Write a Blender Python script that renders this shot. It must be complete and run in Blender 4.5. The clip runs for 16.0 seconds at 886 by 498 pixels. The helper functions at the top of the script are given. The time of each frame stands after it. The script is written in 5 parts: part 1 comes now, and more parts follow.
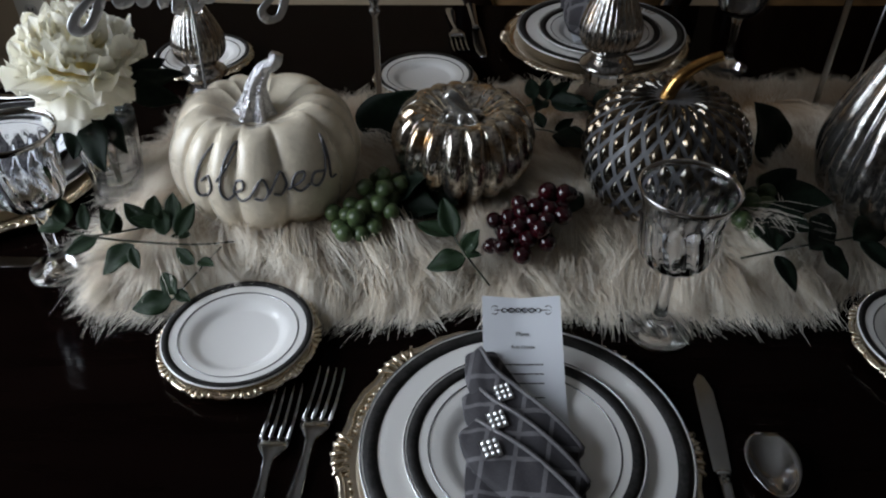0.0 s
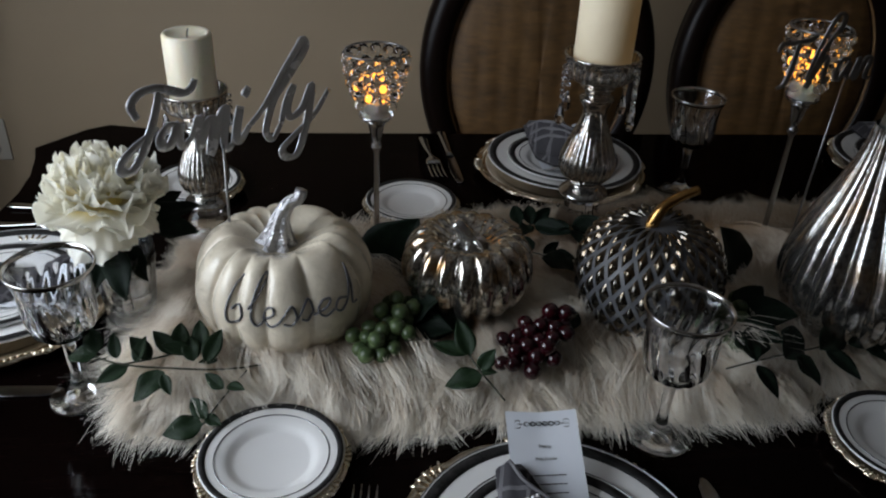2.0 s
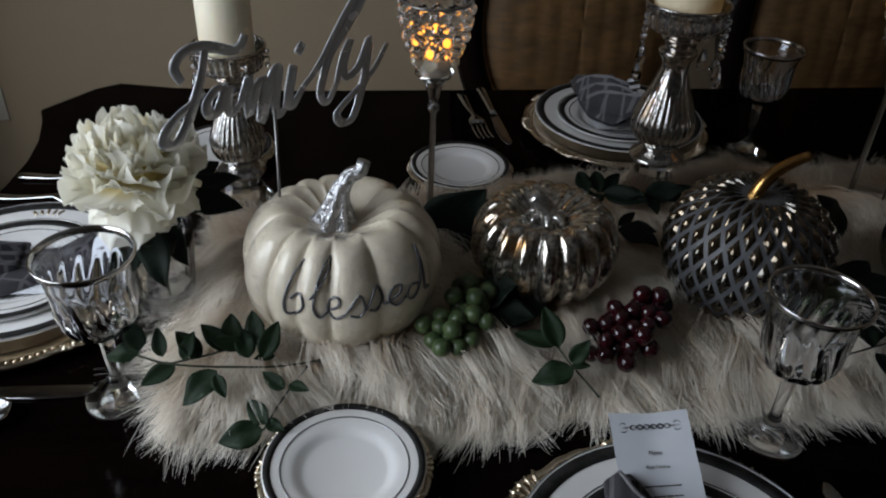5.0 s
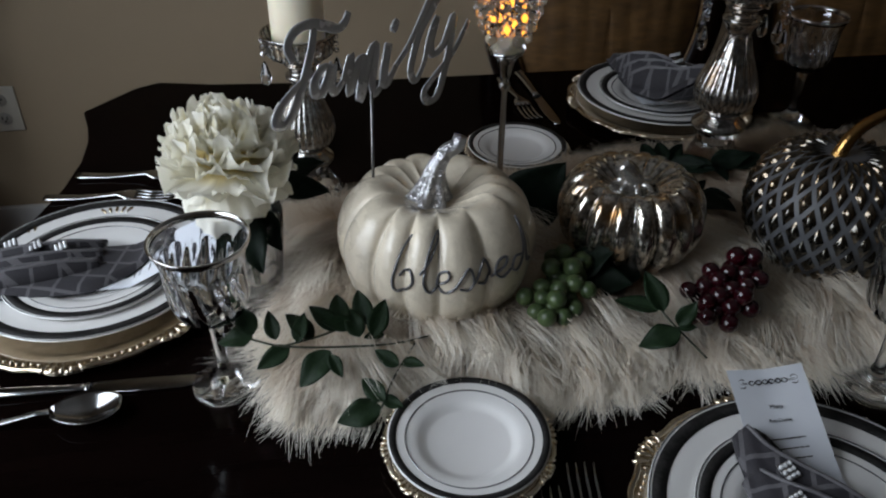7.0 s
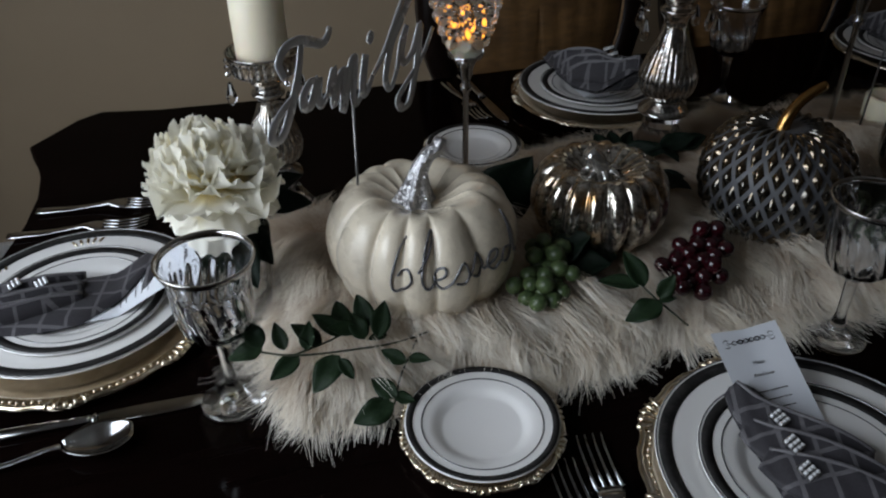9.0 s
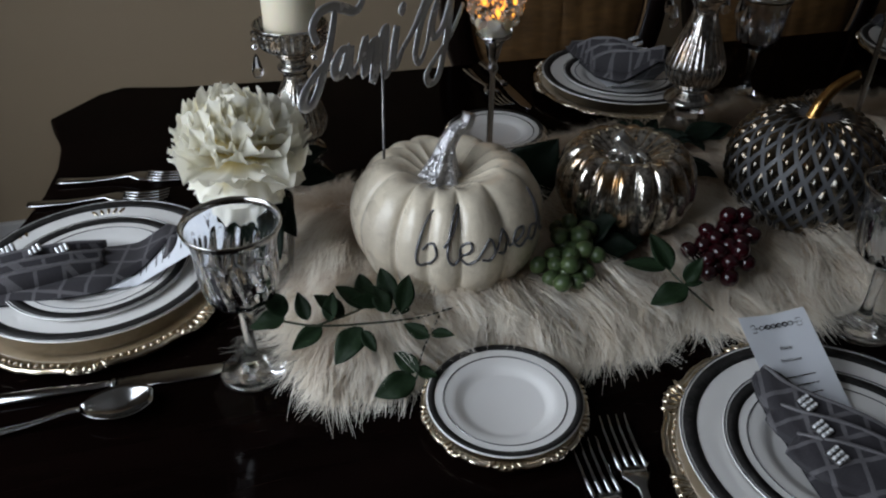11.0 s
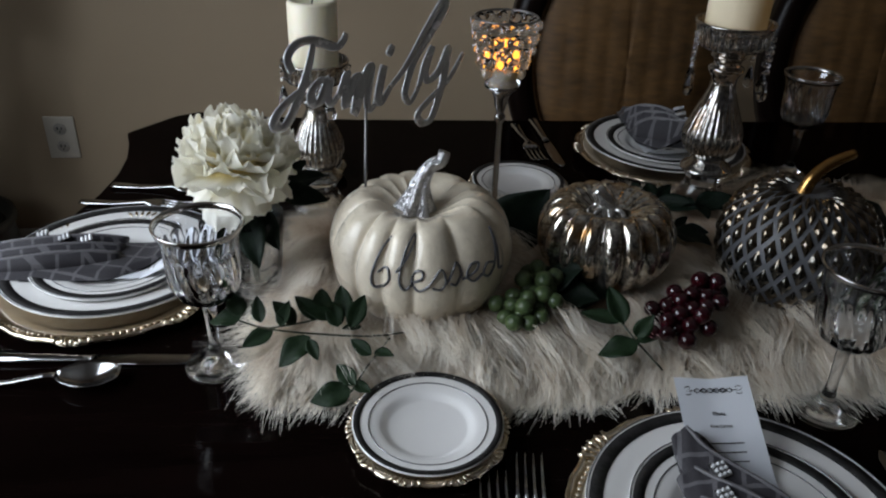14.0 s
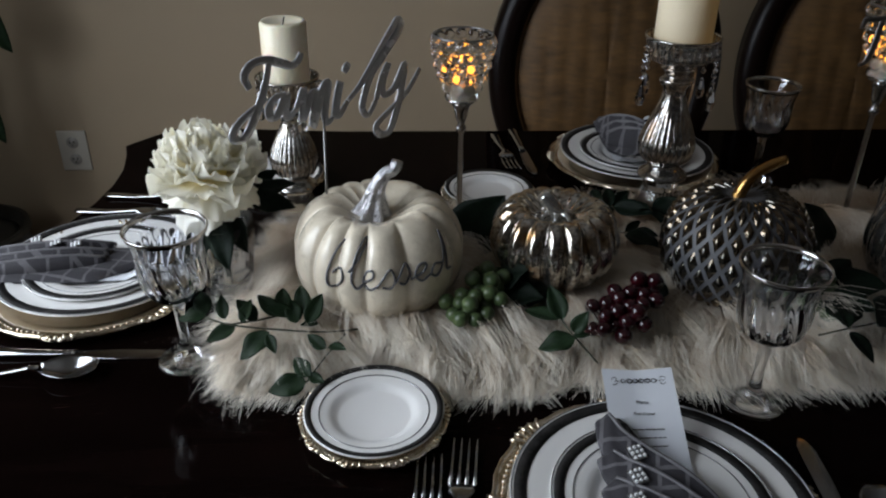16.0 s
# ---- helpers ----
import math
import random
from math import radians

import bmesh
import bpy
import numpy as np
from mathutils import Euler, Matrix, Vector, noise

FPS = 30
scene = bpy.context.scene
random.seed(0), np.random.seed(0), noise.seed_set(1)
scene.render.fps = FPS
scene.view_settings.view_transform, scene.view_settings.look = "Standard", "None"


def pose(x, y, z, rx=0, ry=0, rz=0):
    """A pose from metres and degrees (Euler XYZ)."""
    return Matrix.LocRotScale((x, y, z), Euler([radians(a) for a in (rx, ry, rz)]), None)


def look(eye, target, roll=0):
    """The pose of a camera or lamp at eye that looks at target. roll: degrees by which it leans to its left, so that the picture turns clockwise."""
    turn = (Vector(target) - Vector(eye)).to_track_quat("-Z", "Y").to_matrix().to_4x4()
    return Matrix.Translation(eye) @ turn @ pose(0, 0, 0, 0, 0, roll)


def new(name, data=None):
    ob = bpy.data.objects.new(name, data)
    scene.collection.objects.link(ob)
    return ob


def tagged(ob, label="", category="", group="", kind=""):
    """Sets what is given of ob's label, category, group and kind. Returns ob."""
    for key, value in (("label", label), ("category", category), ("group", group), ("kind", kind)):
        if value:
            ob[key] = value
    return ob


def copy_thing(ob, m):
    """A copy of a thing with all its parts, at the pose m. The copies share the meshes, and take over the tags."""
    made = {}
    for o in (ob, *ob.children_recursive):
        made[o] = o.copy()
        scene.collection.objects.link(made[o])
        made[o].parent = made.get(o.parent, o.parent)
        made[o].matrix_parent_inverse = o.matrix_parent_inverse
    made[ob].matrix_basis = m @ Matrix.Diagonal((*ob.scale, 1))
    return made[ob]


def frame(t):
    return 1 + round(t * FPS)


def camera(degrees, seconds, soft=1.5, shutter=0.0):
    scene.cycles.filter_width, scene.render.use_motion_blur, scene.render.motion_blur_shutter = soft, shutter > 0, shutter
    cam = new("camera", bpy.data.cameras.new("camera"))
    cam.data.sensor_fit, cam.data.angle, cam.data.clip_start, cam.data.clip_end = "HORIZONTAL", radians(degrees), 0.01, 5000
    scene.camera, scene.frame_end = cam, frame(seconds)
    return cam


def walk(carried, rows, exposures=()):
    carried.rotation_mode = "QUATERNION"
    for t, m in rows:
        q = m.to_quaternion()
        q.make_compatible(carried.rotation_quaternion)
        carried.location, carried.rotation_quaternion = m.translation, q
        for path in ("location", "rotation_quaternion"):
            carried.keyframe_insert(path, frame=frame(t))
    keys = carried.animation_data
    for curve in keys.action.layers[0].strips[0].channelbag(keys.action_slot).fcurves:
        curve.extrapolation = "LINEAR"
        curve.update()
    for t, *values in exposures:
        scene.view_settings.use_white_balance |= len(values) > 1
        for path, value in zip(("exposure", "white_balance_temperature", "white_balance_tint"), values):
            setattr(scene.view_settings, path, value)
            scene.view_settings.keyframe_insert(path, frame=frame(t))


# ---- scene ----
cam = camera(58.5, 16.0, soft=2.1)
METRES, EYE, TILT, LEAN, TURN = 1.04, 1.351, -39.0, 0.0, 0.0
ROWS = [
    (0.0, 0.0, 0.0, 0.0, -0.0, 0.0, -0.0),
    (0.5, -0.0335, -0.0218, 0.0019, -1.11, 2.79, -0.08),
    (1.0, -0.0622, -0.0421, 0.0061, -2.42, 4.39, 1.69),
    (1.5, -0.0917, -0.0477, 0.0123, -4.95, 4.48, 2.54),
    (2.0, -0.1025, -0.0651, 0.016, -5.48, 7.51, 1.45),
    (2.5, -0.0877, -0.0587, 0.0272, -4.78, 8.15, 1.59),
    (3.0, -0.0805, -0.0187, 0.0343, -4.4, 4.86, 1.32),
    (3.5, -0.0909, 0.0005, 0.045, -3.08, 4.36, 0.58),
    (6.0, -0.2769, 0.0601, 0.0561, -8.43, 3.72, 4.65),
    (6.5, -0.3125, 0.051, 0.0438, -8.75, 3.72, 5.75),
    (7.0, -0.3012, 0.0565, 0.0395, -7.13, 3.92, 5.08),
    (7.5, -0.3167, 0.0649, 0.0599, -7.82, 3.0, 5.39),
    (8.0, -0.3711, 0.0571, 0.0545, -9.49, 3.46, 7.09),
    (8.5, -0.3646, 0.0434, 0.0486, -11.56, 4.38, 9.73),
    (9.0, -0.376, 0.0361, 0.0373, -12.41, 3.73, 10.81),
    (9.5, -0.4045, 0.0301, 0.0356, -13.47, 4.16, 10.52),
    (10.0, -0.4345, 0.0424, 0.0326, -14.62, 3.55, 10.31),
    (12.5, -0.3121, 0.0358, -0.0015, -6.83, 5.39, 5.26),
    (13.0, -0.2998, 0.0246, -0.0086, -6.45, 6.59, 4.47),
    (13.5, -0.2684, 0.008, -0.0208, -5.65, 8.03, 3.28),
    (14.0, -0.2409, -0.0111, -0.037, -4.19, 9.03, 1.16),
    (14.5, -0.2058, -0.0387, -0.0445, -2.26, 11.22, 0.8),
    (15.0, -0.1949, -0.0432, -0.0387, -2.49, 10.91, 1.81),
    (15.5, -0.183, -0.0632, -0.0464, -2.03, 11.75, 1.64),
    (16.0, -0.1611, -0.0772, -0.0582, -2.34, 9.81, 1.09),
]
walk(cam, [(t, pose(0, 0, EYE, TILT, LEAN, TURN) @ pose(METRES * x, METRES * y, METRES * z, 90 + pitch, roll, yaw)) for t, x, y, z, yaw, pitch, roll in ROWS],
     [(0, -0.12), (1.5, -0.24), (3, -0.32), (6, -0.56), (6.5, -0.52), (9.5, -0.64), (12.5, -0.54), (14.5, -0.34), (16, -0.22)])

# ---- light ----
world = bpy.data.worlds.new("world")
scene.world = world
world.use_nodes = True
sky = world.node_tree.nodes.new("ShaderNodeTexSky")
sky.sky_type, sky.sun_disc, sky.sun_elevation, sky.sun_rotation = "NISHITA", False, radians(35), radians(250)
world.node_tree.links.new(sky.outputs[0], world.node_tree.nodes["Background"].inputs[0])
world.node_tree.nodes["Background"].inputs[1].default_value = 0.1


def window_light(name, place, target, w, h, power, colour, spread):
    data = bpy.data.lights.new(name, "AREA")
    data.shape, data.size, data.size_y, data.energy, data.color = "RECTANGLE", w, h, power, colour
    data.spread = radians(spread)
    ob = new(name, data)
    ob.matrix_world = look(place, target)
    return ob


window_light("window_daylight", (-1.585, 0.40, 1.48), (-0.1, 0.62, 0.72), 1.3, 1.2, 27, (0.82, 0.905, 1.02), 155)


# ---- materials ----
def node_mat(name):
    m = bpy.data.materials.new(name)
    m.use_nodes = True
    return m, m.node_tree.nodes, m.node_tree.links, m.node_tree.nodes["Principled BSDF"]


def mat(name, colour, rough=0.5, metal=0.0, vary=0.15, scale=40.0, bump=0.1, bump_scale=None, spec=0.5, coat=0.0, second=None, depth=0.002, stretch=None):
    """A surface whose colour wanders between two tones at two scales, with fine relief."""
    m, n, k, b = node_mat(name)
    co = n.new("ShaderNodeTexCoord")
    src = co.outputs["Object"]
    if stretch:
        mp = n.new("ShaderNodeMapping")
        mp.inputs["Scale"].default_value = stretch
        k.new(src, mp.inputs[0])
        src = mp.outputs[0]
    big, fine = n.new("ShaderNodeTexNoise"), n.new("ShaderNodeTexNoise")
    big.inputs["Scale"].default_value, big.inputs["Detail"].default_value = scale * 0.2, 3
    fine.inputs["Scale"].default_value, fine.inputs["Detail"].default_value = scale, 5
    k.new(src, big.inputs[0]), k.new(src, fine.inputs[0])
    add = n.new("ShaderNodeMath")
    add.operation = "ADD"
    k.new(big.outputs[0], add.inputs[0]), k.new(fine.outputs[0], add.inputs[1])
    ramp = n.new("ShaderNodeValToRGB")
    second = second or tuple(c * (1 - vary) for c in colour)
    ramp.color_ramp.elements[0].position, ramp.color_ramp.elements[1].position = 0.35, 0.65
    ramp.color_ramp.elements[0].color, ramp.color_ramp.elements[1].color = (*second, 1), (*colour, 1)
    half = n.new("ShaderNodeMath")
    half.operation, half.inputs[1].default_value = "MULTIPLY", 0.5
    k.new(add.outputs[0], half.inputs[0]), k.new(half.outputs[0], ramp.inputs[0])
    k.new(ramp.outputs[0], b.inputs["Base Color"])
    rr = n.new("ShaderNodeMapRange")
    rr.inputs["To Min"].default_value, rr.inputs["To Max"].default_value = max(rough * 0.8, 0.02), min(rough * 1.2, 1)
    k.new(fine.outputs[0], rr.inputs[0]), k.new(rr.outputs[0], b.inputs["Roughness"])
    b.inputs["Metallic"].default_value = metal
    b.inputs["Specular IOR Level"].default_value = spec
    b.inputs["Coat Weight"].default_value = coat
    b.inputs["Coat Roughness"].default_value = 0.08
    if bump:
        bn, bt = n.new("ShaderNodeBump"), n.new("ShaderNodeTexNoise")
        bt.inputs["Scale"].default_value, bt.inputs["Detail"].default_value = bump_scale or scale * 3, 4
        k.new(src, bt.inputs[0]), k.new(bt.outputs[0], bn.inputs["Height"])
        bn.inputs["Strength"].default_value, bn.inputs["Distance"].default_value = bump, depth
        k.new(bn.outputs[0], b.inputs["Normal"])
    return m


def glass_mat(name, colour=(1, 1, 1), rough=0.01, ior=1.5):
    m, n, k, b = node_mat(name)
    b.inputs["Base Color"].default_value = (*colour, 1)
    b.inputs["Transmission Weight"].default_value, b.inputs["Roughness"].default_value, b.inputs["IOR"].default_value = 1, rough, ior
    return m


def mercury_mat(name, bright, dark, gold=0.2):
    """Silvered antique glass: patchy mirror with worn grey and amber spots."""
    m, n, k, b = node_mat(name)
    co = n.new("ShaderNodeTexCoord")
    spots, patch = n.new("ShaderNodeTexNoise"), n.new("ShaderNodeTexNoise")
    spots.inputs["Scale"].default_value, spots.inputs["Detail"].default_value, spots.inputs["Roughness"].default_value = 160, 6, 0.75
    patch.inputs["Scale"].default_value, patch.inputs["Detail"].default_value = 28, 4
    k.new(co.outputs["Object"], spots.inputs[0]), k.new(co.outputs["Object"], patch.inputs[0])
    r1, r2 = n.new("ShaderNodeValToRGB"), n.new("ShaderNodeValToRGB")
    r1.color_ramp.elements[0].position, r1.color_ramp.elements[1].position = 0.38, 0.56
    r1.color_ramp.elements[0].color, r1.color_ramp.elements[1].color = (*dark, 1), (*bright, 1)
    r2.color_ramp.elements[0].position, r2.color_ramp.elements[1].position = 0.5, 0.72
    r2.color_ramp.elements[0].color, r2.color_ramp.elements[1].color = (0, 0, 0, 1), (gold, gold, gold, 1)
    k.new(spots.outputs[0], r1.inputs[0]), k.new(patch.outputs[0], r2.inputs[0])
    mix = n.new("ShaderNodeMix")
    mix.data_type = "RGBA"
    k.new(r2.outputs[0], mix.inputs["Factor"]), k.new(r1.outputs[0], mix.inputs["A"])
    mix.inputs["B"].default_value = (0.55, 0.33, 0.13, 1)
    k.new(mix.outputs["Result"], b.inputs["Base Color"])
    rr = n.new("ShaderNodeMapRange")
    rr.inputs["To Min"].default_value, rr.inputs["To Max"].default_value = 0.24, 0.06
    k.new(spots.outputs[0], rr.inputs[0]), k.new(rr.outputs[0], b.inputs["Roughness"])
    b.inputs["Metallic"].default_value = 0.95
    b.inputs["Coat Weight"].default_value, b.inputs["Coat Roughness"].default_value = 0.7, 0.04
    bn = n.new("ShaderNodeBump")
    bn.inputs["Strength"].default_value, bn.inputs["Distance"].default_value = 0.15, 0.001
    k.new(patch.outputs[0], bn.inputs["Height"]), k.new(bn.outputs[0], b.inputs["Normal"])
    return m


def glitter_mat(name, colour, size=900):
    m, n, k, b = node_mat(name)
    co, v = n.new("ShaderNodeTexCoord"), n.new("ShaderNodeTexVoronoi")
    v.inputs["Scale"].default_value = size
    k.new(co.outputs["Object"], v.inputs["Vector"])
    sub = n.new("ShaderNodeVectorMath")
    sub.operation, sub.inputs[1].default_value = "SUBTRACT", (0.5, 0.5, 0.5)
    k.new(v.outputs["Color"], sub.inputs[0])
    g, add = n.new("ShaderNodeNewGeometry"), n.new("ShaderNodeVectorMath")
    k.new(g.outputs["Normal"], add.inputs[0]), k.new(sub.outputs[0], add.inputs[1])
    k.new(add.outputs[0], b.inputs["Normal"])
    b.inputs["Base Color"].default_value = (*colour, 1)
    b.inputs["Metallic"].default_value, b.inputs["Roughness"].default_value = 0.9, 0.3
    return m


def fur_mat():
    m, n, k, b = node_mat("cream_faux_fur")
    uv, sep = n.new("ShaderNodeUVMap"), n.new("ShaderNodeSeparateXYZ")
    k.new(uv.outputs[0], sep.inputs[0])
    # tan roots, coloured deeper to paint in the shade between the locks
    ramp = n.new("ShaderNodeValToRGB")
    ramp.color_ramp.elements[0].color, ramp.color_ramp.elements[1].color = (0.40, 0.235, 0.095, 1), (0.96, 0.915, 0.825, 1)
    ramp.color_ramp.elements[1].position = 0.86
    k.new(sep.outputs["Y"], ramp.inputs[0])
    hue = n.new("ShaderNodeMix")
    hue.data_type, hue.blend_type = "RGBA", "MULTIPLY"
    hue.inputs["Factor"].default_value = 1
    tone = n.new("ShaderNodeValToRGB")
    tone.color_ramp.elements[0].color, tone.color_ramp.elements[1].color = (0.84, 0.79, 0.71, 1), (1, 1, 1, 1)
    tone.color_ramp.elements[1].position = 0.5
    k.new(sep.outputs["X"], tone.inputs[0])
    k.new(ramp.outputs[0], hue.inputs["A"]), k.new(tone.outputs[0], hue.inputs["B"])
    k.new(hue.outputs["Result"], b.inputs["Base Color"])
    b.inputs["Roughness"].default_value, b.inputs["Specular IOR Level"].default_value = 0.5, 0.35
    thin, both = n.new("ShaderNodeBsdfTranslucent"), n.new("ShaderNodeMixShader")
    k.new(hue.outputs["Result"], thin.inputs["Color"])
    both.inputs[0].default_value = 0.28
    k.new(b.outputs[0], both.inputs[1]), k.new(thin.outputs[0], both.inputs[2])
    k.new(both.outputs[0], n["Material Output"].inputs["Surface"])
    return m


def lattice_mat(name, ground, line, cell=0.027):
    """Woven cloth with a printed trellis of pale lines."""
    m, n, k, b = node_mat(name)
    co, mp = n.new("ShaderNodeTexCoord"), n.new("ShaderNodeMapping")
    mp.inputs["Rotation"].default_value = (0, 0, radians(12))
    k.new(co.outputs["Object"], mp.inputs[0])
    sep = n.new("ShaderNodeSeparateXYZ")
    k.new(mp.outputs[0], sep.inputs[0])
    masks = []
    for axis in ("X", "Y"):
        pp = n.new("ShaderNodeMath")
        pp.operation, pp.inputs[1].default_value = "PINGPONG", cell / 2
        k.new(sep.outputs[axis], pp.inputs[0])
        lt = n.new("ShaderNodeMath")
        lt.operation, lt.inputs[1].default_value = "LESS_THAN", 0.0019
        k.new(pp.outputs[0], lt.inputs[0])
        masks.append(lt)
    mx = n.new("ShaderNodeMath")
    mx.operation = "MAXIMUM"
    k.new(masks[0].outputs[0], mx.inputs[0]), k.new(masks[1].outputs[0], mx.inputs[1])
    nz = n.new("ShaderNodeTexNoise")
    nz.inputs["Scale"].default_value, nz.inputs["Detail"].default_value = 600, 3
    k.new(co.outputs["Object"], nz.inputs[0])
    mix, weave = n.new("ShaderNodeMix"), n.new("ShaderNodeMix")
    mix.data_type = weave.data_type = "RGBA"
    mix.inputs["A"].default_value, mix.inputs["B"].default_value = (*ground, 1), (*line, 1)
    k.new(mx.outputs[0], mix.inputs["Factor"])
    weave.blend_type = "MULTIPLY"
    weave.inputs["Factor"].default_value = 0.5
    k.new(mix.outputs["Result"], weave.inputs["A"]), k.new(nz.outputs[0], weave.inputs["B"])
    k.new(weave.outputs["Result"], b.inputs["Base Color"])
    b.inputs["Specular IOR Level"].default_value = 0.2
    b.inputs["Roughness"].default_value, b.inputs["Sheen Weight"].default_value = 0.6, 0.1
    bn = n.new("ShaderNodeBump")
    bn.inputs["Strength"].default_value, bn.inputs["Distance"].default_value = 0.25, 0.0008
    k.new(nz.outputs[0], bn.inputs["Height"]), k.new(bn.outputs[0], b.inputs["Normal"])
    return m


def glow_mat(name, colour, strength):
    m, n, k, b = node_mat(name)
    b.inputs["Base Color"].default_value = (*colour, 1)
    b.inputs["Emission Color"].default_value, b.inputs["Emission Strength"].default_value = (*colour, 1), strength
    return m


WOOD = mat("espresso_wood", (0.004, 0.0019, 0.0016), 0.2, vary=0.5, scale=14, bump=0.05, bump_scale=50, spec=0.0, coat=0.11, stretch=(0.5, 5, 1), depth=0.0006)
FRAME_WOOD = mat("dark_carved_wood", (0.006, 0.0032, 0.0024), 0.3, vary=0.4, scale=30, bump=0.08, spec=0.12, stretch=(4, 4, 0.6))
WALL = mat("warm_grey_wall_paint", (0.43, 0.335, 0.222), 0.7, vary=0.05, scale=6, bump=0.12, bump_scale=320, depth=0.001)
CEIL = mat("white_ceiling_paint", (0.6, 0.59, 0.57), 0.8, vary=0.04, scale=5, bump=0.1, bump_scale=200)
TRIM = mat("white_trim_paint", (0.76, 0.75, 0.72), 0.4, vary=0.05, scale=9, bump=0.03)
FLOOR = mat("brown_floor_boards", (0.13, 0.07, 0.04), 0.35, vary=0.4, scale=12, stretch=(6, 0.6, 1), bump=0.1)
PORCELAIN = mat("white_porcelain", (0.84, 0.83, 0.81), 0.12, vary=0.02, scale=20, bump=0.015, spec=0.55, coat=0.3)
BAND = mat("marbled_charcoal_band", (0.036, 0.034, 0.033), 0.5, second=(0.008, 0.008, 0.008), scale=300, bump=0, spec=0.15)
PLATINUM = mat("platinum_line", (0.42, 0.42, 0.44), 0.25, metal=0.8, vary=0.2, bump=0)
GOLD = mat("champagne_gold", (0.90, 0.81, 0.67), 0.17, metal=1.0, second=(0.66, 0.55, 0.40), scale=70, bump=0.12, depth=0.001)
STEEL = mat("polished_steel", (0.48, 0.48, 0.485), 0.15, metal=1.0, vary=0.15, scale=50, bump=0.02)
SILVER = mat("brushed_silver_paint", (0.70, 0.71, 0.73), 0.26, metal=0.4, vary=0.12, scale=60, bump=0.05)
DARK_SILVER = mat("tarnished_silver", (0.30, 0.29, 0.28), 0.3, metal=0.9, vary=0.3, scale=60, bump=0.05)
PEARL = mat("pearl_cream_paint", (0.88, 0.785, 0.62), 0.28, vary=0.2, scale=40, bump=0.5, bump_scale=60, coat=0.55, spec=0.5, depth=0.003)
GLITTER = glitter_mat("silver_glitter", (0.55, 0.55, 0.57), 800)
INK = glitter_mat("pewter_glitter", (0.22, 0.22, 0.235), 1300)
MERCURY = mercury_mat("mercury_glass", (0.70, 0.66, 0.59), (0.07, 0.058, 0.04), 0.95)
MERCURY_COOL = mercury_mat("cool_mercury_glass", (0.50, 0.49, 0.47), (0.13, 0.122, 0.11), 0.5)
FACET = mercury_mat("bronzed_mirror_facets", (0.12, 0.110, 0.092), (0.03, 0.027, 0.021), 0.3)
SMOKE = mat("smoke_grey_matte_glass", (0.085, 0.087, 0.093), 0.5, vary=0.15, scale=60, bump=0.06)
CRYSTAL = glass_mat("clear_crystal", (0.97, 0.98, 1.0), 0.01, 1.52)
STEM_SILVER = mat("bright_silver_glass", (0.80, 0.79, 0.77), 0.16, metal=0.9, vary=0.3, scale=120, bump=0.1)
RIM_METAL = mat("platinum_rim", (0.60, 0.58, 0.56), 0.12, metal=1.0, vary=0.2, scale=60, bump=0)
GOLD_STEM = mat("antique_gold_stem", (0.62, 0.36, 0.12), 0.22, metal=1.0, second=(0.30, 0.15, 0.05), scale=60, bump=0.1)
LEAF = mat("dark_green_leaf", (0.016, 0.034, 0.013), 0.5, second=(0.007, 0.015, 0.007), scale=60, bump=0.15, spec=0.16)
LEAF_BLACK = mat("blackish_green_leaf", (0.009, 0.017, 0.010), 0.55, second=(0.003, 0.007, 0.004), scale=60, bump=0.15, spec=0.12)
TWIG = mat("green_wire_twig", (0.05, 0.06, 0.035), 0.6, vary=0.3)
GRAPE_GREEN = mat("frosted_green_grape", (0.095, 0.135, 0.050), 0.36, second=(0.024, 0.046, 0.018), scale=90, bump=0.04)
GRAPE_RED = mat("wine_red_grape", (0.032, 0.0025, 0.005), 0.16, second=(0.010, 0.0012, 0.003), scale=70, bump=0.02, coat=0.3)
NAPKIN = lattice_mat("grey_trellis_napkin", (0.046, 0.043, 0.049), (0.145, 0.138, 0.147))
NAPKIN_PLAIN = mat("grey_satin_napkin", (0.13, 0.124, 0.132), 0.45, vary=0.15, scale=200, bump=0.15)
RHINESTONE = mat("bright_rhinestone", (0.92, 0.93, 0.95), 0.12, metal=0.25, vary=0.05, bump=0, coat=0.8)
PAPER = mat("white_paper", (0.80, 0.83, 0.88), 0.6, vary=0.03, scale=40, bump=0.05)
PRINT = mat("black_print", (0.03, 0.03, 0.035), 0.6, bump=0)
WAX = mat("ivory_wax", (0.84, 0.77, 0.60), 0.42, vary=0.06, scale=20, bump=0.05)
WAX.node_tree.nodes["Principled BSDF"].inputs["Subsurface Weight"].default_value = 0.25
WAX.node_tree.nodes["Principled BSDF"].inputs["Subsurface Radius"].default_value = (0.02, 0.012, 0.006)


